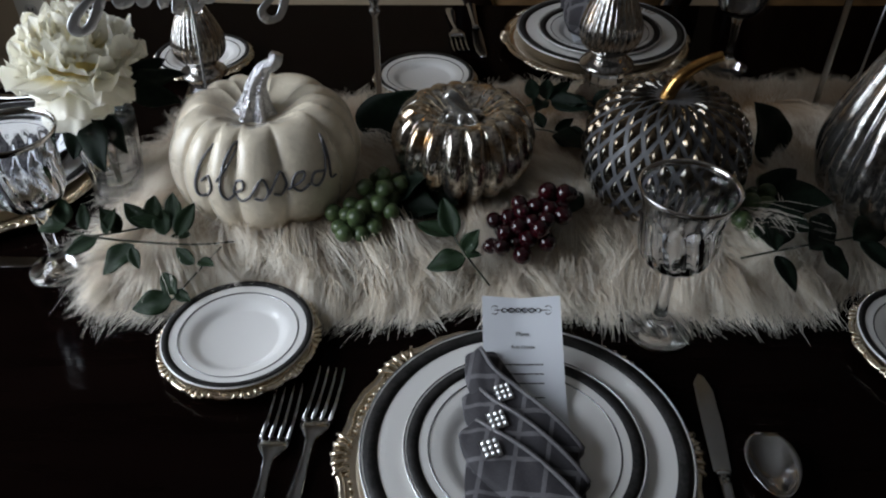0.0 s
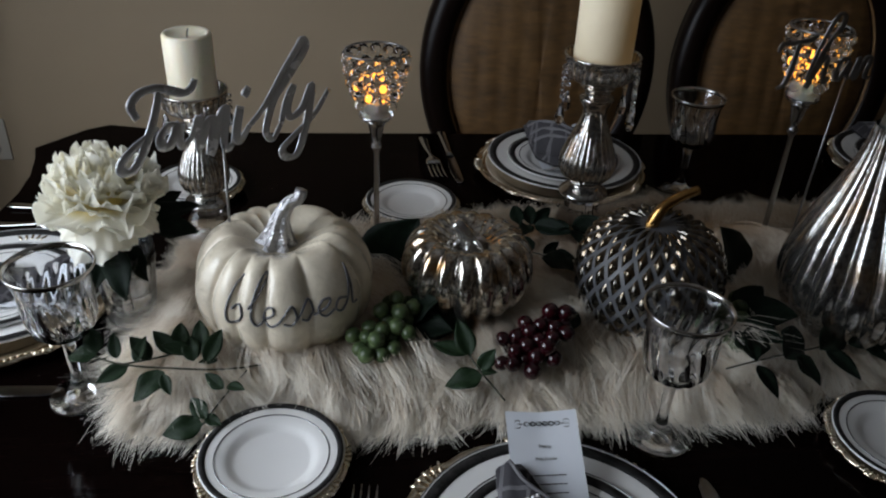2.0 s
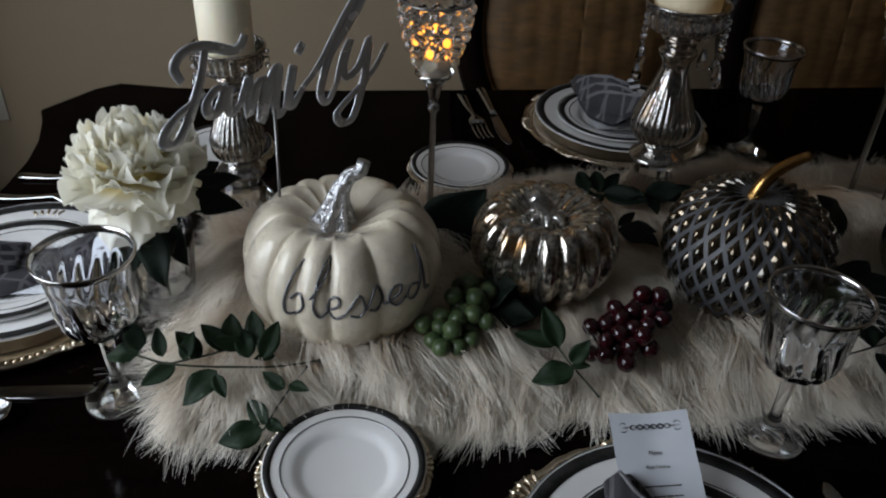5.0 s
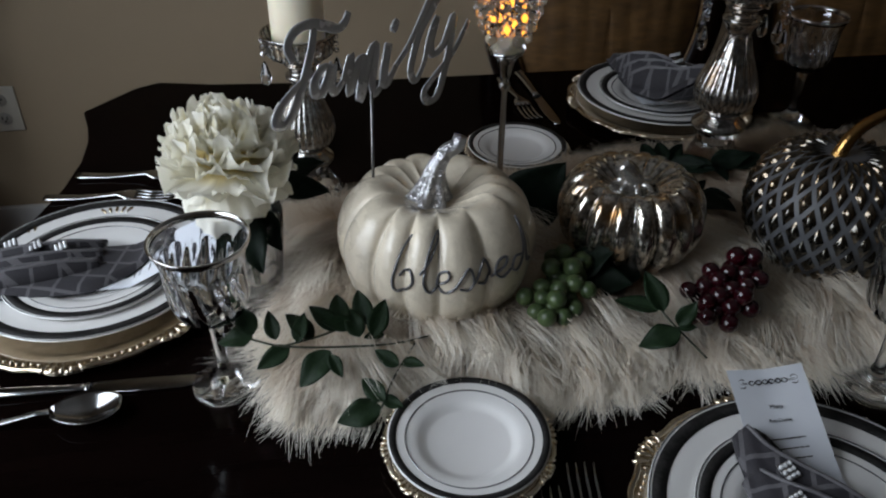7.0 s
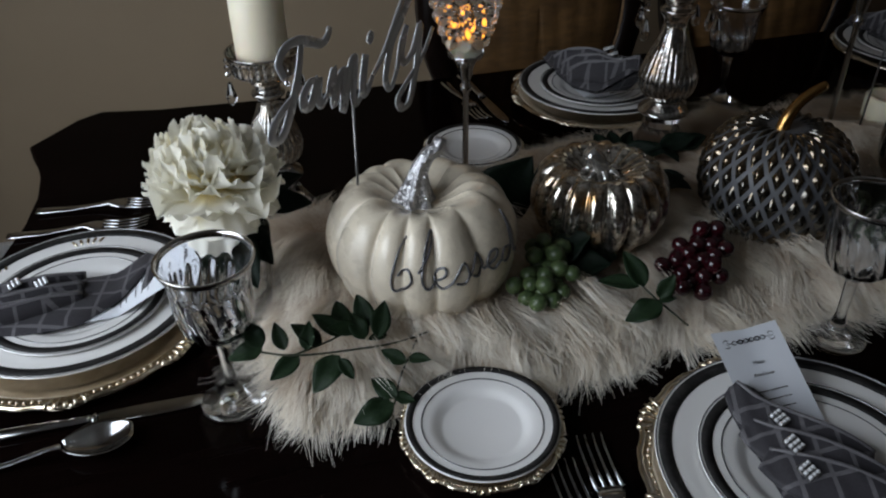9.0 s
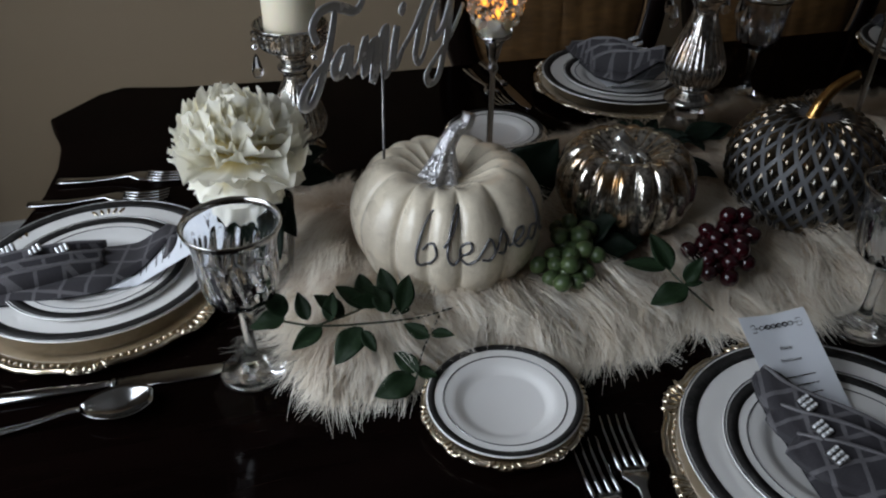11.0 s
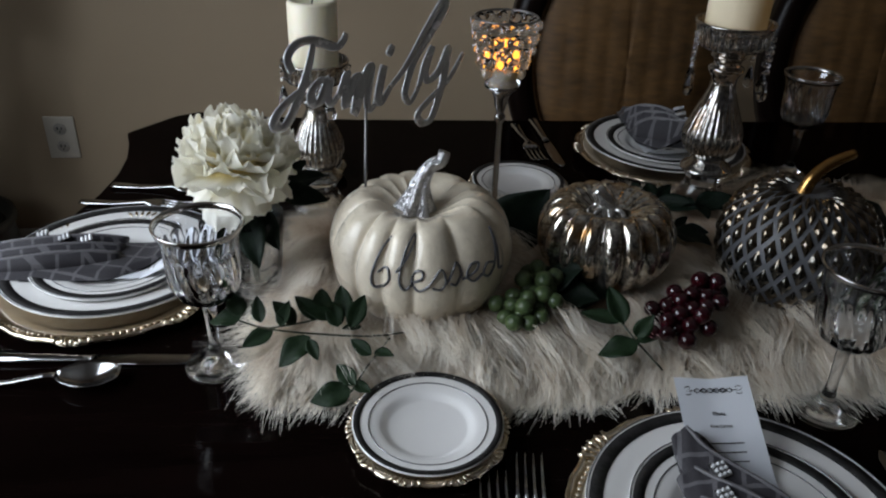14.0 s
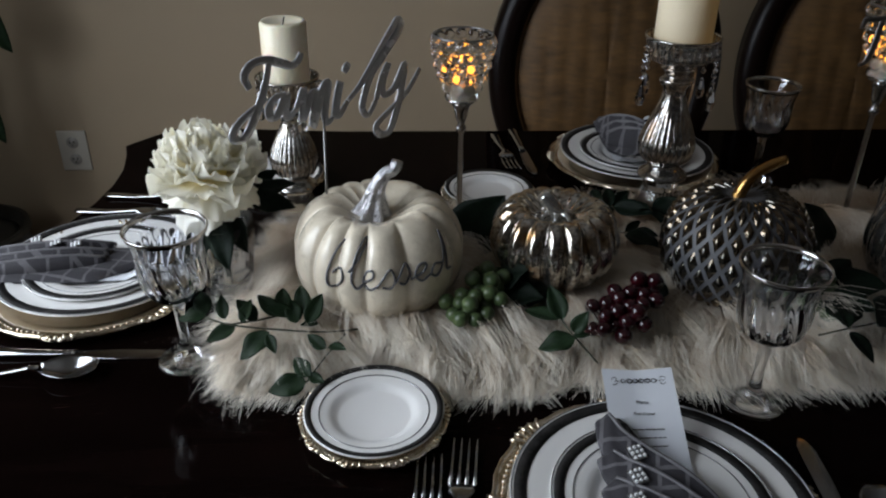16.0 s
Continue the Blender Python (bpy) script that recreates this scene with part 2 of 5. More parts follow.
def petal_mat():
    """Silk petal, butter yellow at the root and ivory towards the edge, thin enough to let light through."""
    m, n, k, b = node_mat("ivory_silk_petal")
    co, sep = n.new("ShaderNodeTexCoord"), n.new("ShaderNodeSeparateXYZ")
    k.new(co.outputs["Object"], sep.inputs[0])
    ramp = n.new("ShaderNodeValToRGB")
    ramp.color_ramp.elements[0].position, ramp.color_ramp.elements[1].position = 0.002, 0.026
    ramp.color_ramp.elements[0].color, ramp.color_ramp.elements[1].color = (0.95, 0.85, 0.48, 1), (1.0, 0.985, 0.915, 1)
    k.new(sep.outputs["Y"], ramp.inputs[0]), k.new(ramp.outputs[0], b.inputs["Base Color"])
    b.inputs["Roughness"].default_value, b.inputs["Sheen Weight"].default_value = 0.5, 0.4
    mp, vein, bn = n.new("ShaderNodeMapping"), n.new("ShaderNodeTexNoise"), n.new("ShaderNodeBump")
    mp.inputs["Scale"].default_value = (1, 0.12, 1)
    vein.inputs["Scale"].default_value, vein.inputs["Detail"].default_value = 420, 3
    k.new(co.outputs["Object"], mp.inputs[0]), k.new(mp.outputs[0], vein.inputs[0]), k.new(vein.outputs[0], bn.inputs["Height"])
    bn.inputs["Strength"].default_value, bn.inputs["Distance"].default_value = 0.3, 0.0012
    k.new(bn.outputs[0], b.inputs["Normal"])
    thin, both = n.new("ShaderNodeBsdfTranslucent"), n.new("ShaderNodeMixShader")
    k.new(ramp.outputs[0], thin.inputs["Color"])
    both.inputs[0].default_value = 0.5
    k.new(b.outputs[0], both.inputs[1]), k.new(thin.outputs[0], both.inputs[2])
    k.new(both.outputs[0], n["Material Output"].inputs["Surface"])
    return m


PETAL = petal_mat()
FABRIC = mat("bronze_quilted_fabric", (0.17, 0.088, 0.027), 0.6, second=(0.065, 0.033, 0.010), scale=26, bump=0.3, bump_scale=700, stretch=(1, 1, 3))
PLASTIC = mat("white_outlet_plastic", (0.62, 0.58, 0.49), 0.35, vary=0.03, bump=0.01)
SOCKET = mat("greyed_socket_plastic", (0.42, 0.39, 0.34), 0.4, vary=0.05, bump=0.01)
URN = mat("dark_bronze_urn", (0.035, 0.033, 0.026), 0.45, vary=0.4, scale=25, bump=0.15)
FUR = fur_mat()
FUR_BACKING = mat("tan_fur_backing", (0.45, 0.31, 0.17), 0.9, vary=0.25, scale=40, bump=0.4)
WAX_LIT = mat("glowing_ivory_wax", (0.82, 0.74, 0.55), 0.42, vary=0.06, scale=20, bump=0.05)
WAX_LIT.node_tree.nodes["Principled BSDF"].inputs["Emission Color"].default_value = (1.0, 0.56, 0.14, 1)
WAX_LIT.node_tree.nodes["Principled BSDF"].inputs["Emission Strength"].default_value = 0.06
FLAME = glow_mat("amber_led_flame", (1.0, 0.38, 0.04), 4)


# ---- building blocks ----
def shade(me, smooth=True):
    me.polygons.foreach_set("use_smooth", [smooth] * len(me.polygons))


def to_mesh(name, bm, material, smooth=True):
    me = bpy.data.meshes.new(name)
    bmesh.ops.recalc_face_normals(bm, faces=bm.faces)
    bm.to_mesh(me)
    bm.free()
    for one in (material if isinstance(material, (list, tuple)) else [material]):
        me.materials.append(one)
    shade(me, smooth)
    return me


def thing(name, place=(0, 0, 0), label="", category="", group="", kind="", turn=0.0):
    ob = new(name)
    ob.empty_display_size = 0.02
    ob.matrix_basis = pose(*place, 0, 0, turn)
    return tagged(ob, label, category, group, kind)


def part(name, bm, material, parent=None, label="", smooth=True, m=None):
    ob = new(name, bm if isinstance(bm, bpy.types.Mesh) else to_mesh(name, bm, material, smooth))
    ob.parent = parent
    if m is not None:
        ob.matrix_basis = m
    return tagged(ob, label)


def lathe(profile, seg=48, ripple=None, closed=False):
    """Turn a profile of (radius, height) round the upright axis. ripple(angle, radius, height) gives the radius there."""
    bm = bmesh.new()
    rings = []
    for r, z in profile:
        if r < 1e-5:
            rings.append([bm.verts.new((0, 0, z))])
            continue
        ring = []
        for i in range(seg):
            a = 2 * math.pi * i / seg
            q = ripple(a, r, z) if ripple else r
            ring.append(bm.verts.new((q * math.cos(a), q * math.sin(a), z)))
        rings.append(ring)
    pairs = list(zip(rings, rings[1:]))
    if closed:
        pairs.append((rings[-1], rings[0]))
    for lo, hi in pairs:
        for i in range(seg):
            j = (i + 1) % seg
            if len(lo) == 1 and len(hi) > 1:
                bm.faces.new((lo[0], hi[i], hi[j]))
            elif len(hi) == 1 and len(lo) > 1:
                bm.faces.new((lo[i], hi[0], lo[j]))
            elif len(lo) > 1:
                bm.faces.new((lo[i], lo[j], hi[j], hi[i]))
    return bm


def smooth_line(points, steps=6):
    """A Catmull-Rom line through the points."""
    p = [Vector(q) for q in points]
    p = [2 * p[0] - p[1]] + p + [2 * p[-1] - p[-2]]
    out = []
    for i in range(1, len(p) - 2):
        for s in range(steps):
            t = s / steps
            a, b, c, d = p[i - 1], p[i], p[i + 1], p[i + 2]
            out.append(0.5 * (2 * b + (c - a) * t + (2 * a - 5 * b + 4 * c - d) * t * t + (3 * b - a - 3 * c + d) * t ** 3))
    return out + [p[-2]]


def tube(points, radius, seg=8, bm=None, flat=None):
    """A tube along points; radius a number or one for each point. flat: (axis, factor) squeezes it along an axis."""
    bm = bm or bmesh.new()
    pts = [Vector(q) for q in points]
    up, rings = Vector((0.13, 0.21, 0.97)), []
    for i, q in enumerate(pts):
        way = (pts[min(i + 1, len(pts) - 1)] - pts[max(i - 1, 0)]).normalized()
        side = way.cross(up)
        side = side.normalized() if side.length > 1e-4 else Vector((1, 0, 0))
        over = side.cross(way)
        r = radius[i] if isinstance(radius, (list, tuple)) else radius
        ring = []
        for j in range(seg):
            a = 2 * math.pi * j / seg
            off = side * math.cos(a) * r + over * math.sin(a) * r
            if flat:
                off -= flat[0] * off.dot(flat[0]) * (1 - flat[1])
            ring.append(bm.verts.new(q + off))
        rings.append(ring)
        up = over
    for lo, hi in zip(rings, rings[1:]):
        for j in range(seg):
            bm.faces.new((lo[j], lo[(j + 1) % seg], hi[(j + 1) % seg], hi[j]))
    bm.faces.new(rings[0][::-1]), bm.faces.new(rings[-1])
    return bm


def box(size, centre=(0, 0, 0), bevel=0.0, bm=None, seg=2):
    own = bmesh.new()
    bmesh.ops.create_cube(own, size=1)
    for v in own.verts:
        v.co = Vector([c * s for c, s in zip(v.co, size)])
    if bevel:
        bmesh.ops.bevel(own, geom=own.edges[:], offset=bevel, segments=seg, affect="EDGES", profile=0.6)
    bmesh.ops.translate(own, vec=centre, verts=own.verts)
    if bm is None:
        return own
    me = bpy.data.meshes.new("joined")
    own.to_mesh(me)
    own.free()
    bm.from_mesh(me)
    bpy.data.meshes.remove(me)
    return bm


def slab(outline, z0, z1, bevel=0.0):
    """A plate with the given outline between two heights."""
    bm = bmesh.new()
    f = bm.faces.new([bm.verts.new((x, y, z0)) for x, y in outline])
    up = bmesh.ops.extrude_face_region(bm, geom=[f])
    top = [g for g in up["geom"] if isinstance(g, bmesh.types.BMVert)]
    bmesh.ops.translate(bm, vec=(0, 0, z1 - z0), verts=top)
    if bevel:
        edges = [e for e in bm.edges if abs(e.verts[0].co.z - e.verts[1].co.z) < 1e-6]
        bmesh.ops.bevel(bm, geom=edges, offset=bevel, segments=3, affect="EDGES", profile=0.6)
    return bm


def ball(radius, place=(0, 0, 0), sub=2, squash=(1, 1, 1), bm=None):
    bm = bm or bmesh.new()
    made = bmesh.ops.create_icosphere(bm, subdivisions=sub, radius=radius)
    for v in made["verts"]:
        v.co = Vector([c * s for c, s in zip(v.co, squash)]) + Vector(place)
    return bm


TABLE = 0.76

# ---- the room ----
ROOM_X0, ROOM_X1, ROOM_Y0, ROOM_Y1, ROOM_H = -1.6, 6.0, -4.0, 2.2, 2.6


def setting(name, bm, material, label, category, smooth=False):
    return tagged(new(name, to_mesh(name, bm, material, smooth)), label, category, "", "structure")


setting("floor", box((7.84, 6.44, 0.1), (2.2, -0.9, -0.05)), FLOOR, "dark brown wooden floor of the dining room", "floor")
setting("ceiling", box((7.84, 6.44, 0.1), (2.2, -0.9, ROOM_H + 0.05)), CEIL, "plain white painted ceiling", "ceiling")
setting("wall_north", box((7.84, 0.12, ROOM_H), (2.2, ROOM_Y1 + 0.06, ROOM_H / 2)), WALL, "warm grey-beige painted wall behind the table", "wall")
setting("wall_south", box((7.84, 0.12, ROOM_H), (2.2, ROOM_Y0 - 0.06, ROOM_H / 2)), WALL, "warm grey-beige painted wall", "wall")
setting("wall_east", box((0.12, 6.2, ROOM_H), (ROOM_X1 + 0.06, -0.9, ROOM_H / 2)), WALL, "warm grey-beige painted wall", "wall")
bm = bmesh.new()
for size, at in (((0.12, 3.60, ROOM_H), (0, -2.20, 1.3)), ((0.12, 1.00, ROOM_H), (0, 1.70, 1.3)), ((0.12, 1.6, 0.75), (0, 0.40, 0.375)), ((0.12, 1.6, 0.35), (0, 0.40, 2.425))):
    box(size, (ROOM_X0 - 0.06, at[1], at[2]), bm=bm)
setting("wall_west", bm, WALL, "warm grey-beige painted wall with a window", "wall")
window = thing("window_1", (ROOM_X0 - 0.06, 0.40, 1.50), "white framed sash window with clear panes", "window", kind="structure")
bm = bmesh.new()
for size, at in (((0.08, 1.6, 0.06), (0, 0, 0.72)), ((0.08, 1.6, 0.06), (0, 0, -0.72)), ((0.08, 0.06, 1.38), (0, 0.77, 0)), ((0.08, 0.06, 1.38), (0, -0.77, 0)), ((0.06, 1.48, 0.05), (0, 0, 0)), ((0.05, 0.04, 1.36), (0.001, 0, 0))):
    box(size, at, 0.004, bm)
part("window_frame", bm, TRIM, window)
pane = part("pane", box((0.006, 1.48, 1.38)), glass_mat("window_glass"), window)
pane.visible_shadow = False
setting("baseboard", box((7.6, 0.018, 0.13), (2.2, ROOM_Y1 - 0.009, 0.065), 0.004), TRIM, "white painted baseboard along the wall", "baseboard")

outlet = thing("wall_outlet", (-1.18, ROOM_Y1, 0.43), "white double electrical outlet on the wall", "outlet")
part("cover_plate", box((0.086, 0.007, 0.128), (0, -0.0036, 0), 0.003), PLASTIC, outlet)
for dz in (0.027, -0.027):
    face = part("socket", lathe([(0, 0.0), (0.0165, 0.0), (0.018, -0.002)], 24), SOCKET, outlet, m=pose(0, -0.0095, dz, 90, 0, 0))
    bm = bmesh.new()
    for dx, h in ((-0.006, 0.008), (0.006, 0.007)):
        box((0.003, h, 0.002), (dx, 0.003, 0.0008), bm=bm)
    ball(0.0025, (0, -0.007, 0.0008), 1, bm=bm)
    part("slots", bm, PRINT, face)

# ---- the table ----
half = [(1.55, 0.248), (1.0, 0.245), (0.3, 0.243), (-0.30, 0.24), (-0.52, 0.222), (-0.62, 0.20), (-0.66, 0.225), (-0.73, 0.315), (-0.715, 0.36), (-0.700, 0.43), (-0.696, 0.50), (-0.704, 0.58), (-0.722, 0.655), (-0.752, 0.74), (-0.768, 0.86)]
outline = half + [(x, 1.72 - y) for x, y in half[-2::-1]]
table = thing("dining_table", (0, 0, 0), "glossy espresso-stained dining table with shaped corners", "table")
part("tabletop", slab(outline, TABLE - 0.035, TABLE, 0.008), WOOD, table)
part("apron", box((1.9, 0.9, 0.09), (0.45, 0.86, TABLE - 0.081), 0.004), WOOD, table)
leg_profile = [(0, 0), (0.03, 0), (0.034, 0.05), (0.028, 0.12), (0.036, 0.4), (0.045, 0.52), (0.036, 0.56), (0.05, 0.6), (0.05, 0.634), (0, 0.634)]
for x in (-0.42, 1.32):
    for y in (0.48, 1.24):
        part("leg", lathe(leg_profile, 20), WOOD, table, m=pose(x, y, 0))

# ---- dining chairs ----
def chair(place):
    c = thing("dining_chair", place, "dark carved wood dining chair with oval bronze quilted back", "chair", "chairs at the far side")
    cz, a, b = 0.83, 0.235, 0.30
    bm = bmesh.new()
    ring = []
    for i in range(64):
        t = 2 * math.pi * i / 64
        lean = lambda z: 0.10 * (z - 0.55)
        row = []
        for dr, dy in ((-0.03, -0.012), (-0.022, -0.024), (0.0, -0.03), (0.022, -0.024), (0.032, -0.008), (0.032, 0.02), (-0.03, 0.02)):
            z = cz + (b + dr) * math.sin(t)
            row.append(bm.verts.new(((a + dr) * math.cos(t), dy + lean(z), z)))
        ring.append(row)
    for i in range(64):
        lo, hi = ring[i], ring[(i + 1) % 64]
        for j in range(7):
            bm.faces.new((lo[j], lo[(j + 1) % 7], hi[(j + 1) % 7], hi[j]))
    part("back_frame", bm, FRAME_WOOD, c)
    bm = bmesh.new()
    rows = []
    for i in range(25):
        q = i / 24
        row = []
        for j in range(64):
            t = 2 * math.pi * j / 64
            x, z = (a - 0.028) * q * math.cos(t), cz + (b - 0.028) * q * math.sin(t)
            puff = 0.022 * (1 - q ** 4)
            quilt = 0.004 * (abs(math.sin(x * math.pi / 0.046)) ** 0.4 + 0.35 * abs(math.sin(z * math.pi / 0.026)) ** 0.5)
            row.append(bm.verts.new((x, -0.004 - puff - quilt * (1 - q ** 6) + 0.10 * (z - 0.55), z)))
        rows.append(row)
    for lo, hi in zip(rows[1:], rows[2:]):
        for j in range(64):
            bm.faces.new((lo[j], lo[(j + 1) % 64], hi[(j + 1) % 64], hi[j]))
    bm.faces.new(rows[1])
    part("backrest", bm, FABRIC, c, "bronze quilted upholstery")
    line = [Vector(((a - 0.026) * math.cos(2 * math.pi * i / 60), -0.014 + 0.10 * (cz + (b - 0.026) * math.sin(2 * math.pi * i / 60) - 0.55), cz + (b - 0.026) * math.sin(2 * math.pi * i / 60))) for i in range(61)]
    part("piping", tube(line, 0.0045, 6), FABRIC, c)
    part("seat", box((0.48, 0.44, 0.09), (0, -0.24, 0.46), 0.03, seg=4), FABRIC, c)
    part("seat_frame", box((0.46, 0.42, 0.06), (0, -0.24, 0.39), 0.008), FRAME_WOOD, c)
    for x in (-0.2, 0.2):
        part("leg", tube([(x, -0.42, 0.37), (x * 1.02, -0.425, 0.2), (x * 1.04, -0.42, 0)], [0.028, 0.022, 0.016], 10), FRAME_WOOD, c)
        part("leg", tube([(x, 0.02, 0.56), (x, -0.03, 0.37), (x, 0.0, 0.2), (x, 0.06, 0)], [0.022, 0.026, 0.022, 0.018], 10), FRAME_WOOD, c)
    return c


first_chair = chair((0.287, 1.64, 0))
copy_thing(first_chair, pose(0.866, 1.64, 0))

# ---- fur runner ----
def fur_back(x):
    """Far edge of the runner, drawn in at its end."""
    k = max(0.0, min(1.0, (x + 0.32) / 0.50))
    return 1.0 + 0.08 * k * k * (3 - 2 * k)


def fur_height(x, y):
    """Top of the backing sheet, which lies in soft folds."""
    rim = min(y - 0.675, fur_back(x) - y, x + 0.345)
    k = max(0.0, min(1.0, rim / 0.055))
    soft = k * k * (3 - 2 * k)
    return TABLE + 0.004 + soft * (0.020 + 0.016 * (0.5 + 0.5 * noise.noise((x * 8, y * 8, 3.1))))


def fur_runner():
    runner = thing("fur_runner", (0, 0, 0), "shaggy cream faux fur runner laid along the table", "table runner")
    x0, x1, y0, y1 = -0.345, 1.06, 0.675, 1.085
    nx, ny = 90, 30
    bm = bmesh.new()
    for low in (False, True):
        grid = []
        for i in range(nx + 1):
            row = []
            for j in range(ny + 1):
                x = x0 + (x1 - x0) * i / nx
                y = y0 + (fur_back(x) - y0) * j / ny
                row.append(bm.verts.new((x, y, TABLE + 0.001 if low else fur_height(x, y))))
            grid.append(row)
        for i in range(nx):
            for j in range(ny):
                bm.faces.new((grid[i][j], grid[i + 1][j], grid[i + 1][j + 1], grid[i][j + 1]))
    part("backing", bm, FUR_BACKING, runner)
    rng = np.random.default_rng(7)
    clumps = 7000
    cx = x0 + (1.05 - x0) * rng.random(clumps)
    cy = y0 + (y1 - y0) * rng.random(clumps)
    edge = rng.random(clumps)
    cy = np.where(edge < 0.20, y0 + 0.05 * rng.random(clumps), cy)
    cy = np.where(edge > 0.90, y1 - 0.03 * rng.random(clumps), cy)
    cx = np.where((edge > 0.20) & (edge < 0.245), x0 + 0.05 * rng.random(clumps), cx)
    reach_back = np.array([fur_back(x) for x in cx])
    cy = y0 + (cy - y0) * (reach_back - y0) / (y1 - y0)
    wave = np.array([[noise.noise((x * 6, y * 6, 0.5)), noise.noise((x * 6, y * 6, 7.5)), noise.noise((x * 20, y * 20, 2.5))] for x, y in zip(cx, cy)])
    v = (cy - y0) / (reach_back - y0)
    dx, dy = 1.3 * wave[:, 0] + 0.14 * rng.normal(size=clumps), -0.7 + 1.5 * wave[:, 1] + 0.14 * rng.normal(size=clumps)
    dy = np.where(v > 0.82, 1.0 + 0.3 * wave[:, 1], dy)
    dy = np.where(v < 0.25, -1.0 + 0.25 * wave[:, 1], dy)
    dx = np.where(v < 0.25, 0.15 + 1.0 * wave[:, 0] + 0.16 * rng.normal(size=clumps), dx)
    left = np.clip((x0 + 0.09 - cx) / 0.09, 0, 1)
    dx, dy = dx - 1.6 * left, dy * (1 - 0.5 * left)
    size = np.sqrt(dx * dx + dy * dy) + 1e-6
    dx, dy = dx / size, dy / size
    length = np.where(v < 0.2, 0.071, np.where(v > 0.82, 0.056, 0.084)) * (0.6 + 0.7 * rng.random(clumps))
    for qx, qy, reach in ((-0.212, 0.562, 0.076), (0.065, 0.425, 0.17), (0.497, 0.56, 0.092), (-0.028, 1.14, 0.092)):
        near = np.hypot(cx + dx * length - qx, cy + dy * length - qy) < reach
        length = np.where(near, length * 0.55, length)
    rise = np.where(v > 0.82, 0.62, np.where(v < 0.2, 0.30, 0.45)) + 0.45 * wave[:, 2] + 0.16 * rng.normal(size=clumps)
    cz = np.array([fur_height(x, y) for x, y in zip(cx, cy)])
    per = 45
    n = clumps * per
    rep = lambda a: np.repeat(a, per)
    spread = 0.0115
    ox, oy = rng.normal(size=n) * spread, rng.normal(size=n) * spread
    rx, ry, rz = rep(cx) + ox, rep(cy) + oy, rep(cz) - 0.003
    ln = rep(length) * (0.7 + 0.45 * rng.random(n))
    ux, uy = rep(dx) + 0.05 * rng.normal(size=n), rep(dy) + 0.05 * rng.normal(size=n)
    up = rep(rise) + 0.06 * rng.normal(size=n)
    curl = rep(rng.normal(size=clumps) * 0.20 + 0.85 * wave[:, 2]) + rng.normal(size=n) * 0.05
    swing = rep(rng.normal(size=clumps)) * 0.8 + 0.2 * rng.normal(size=n)
    steps = np.array([0.0, 0.3, 0.65, 1.0])
    width = np.array([0.00030, 0.00040, 0.00038, 0.00009])
    pts = np.zeros((n, 4, 2, 3), np.float32)
    for s in range(4):
        t = steps[s]
        gather = 1 - 0.72 * t
        sway = 0.075 * math.sin(t * 5.6) * swing
        px = rep(cx) + ox * gather + ux * ln * t - uy * ln * (curl * t * t + sway)
        py = rep(cy) + oy * gather + uy * ln * t + ux * ln * (curl * t * t + sway)
        pz = rz + ln * (up * t * 1.25 - (0.35 + up * 0.55) * t * t)
        floor_z = TABLE + 0.0015 + 0.006 * rng.random(n)
        inside = (py > y0 - 0.004) & (px > x0 - 0.004) & (py < rep(reach_back) + 0.004)
        pz = np.maximum(pz, np.where(inside, rz + 0.003 + 0.004 * t, floor_z))
        sx, sy = -uy, ux
        for side, sign in ((0, -1), (1, 1)):
            pts[:, s, side, 0] = px + sign * sx * width[s]
            pts[:, s, side, 1] = py + sign * sy * width[s]
            pts[:, s, side, 2] = pz + sign * 0.3 * width[s]
    base = (np.arange(n) * 8)[:, None, None]
    quad = np.array([[0, 1, 3, 2], [2, 3, 5, 4], [4, 5, 7, 6]])[None]
    faces = (base + quad).reshape(-1, 4)
    me = bpy.data.meshes.new("fur")
    me.vertices.add(n * 8)
    me.vertices.foreach_set("co", pts.ravel())
    me.loops.add(faces.size)
    me.loops.foreach_set("vertex_index", faces.ravel().astype(np.int32))
    me.polygons.add(len(faces))
    me.polygons.foreach_set("loop_start", (np.arange(len(faces)) * 4).astype(np.int32))
    me.update(calc_edges=True)
    uv = me.uv_layers.new(name="UVMap")
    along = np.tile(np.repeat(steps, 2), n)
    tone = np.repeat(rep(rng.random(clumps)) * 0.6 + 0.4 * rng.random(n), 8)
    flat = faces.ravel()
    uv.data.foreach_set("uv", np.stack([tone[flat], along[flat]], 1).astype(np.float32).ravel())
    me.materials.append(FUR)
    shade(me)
    tagged(part("fur", me, None, runner, "long cream hairs, tan at the roots with painted root shade"), kind="stuff")


fur_runner()


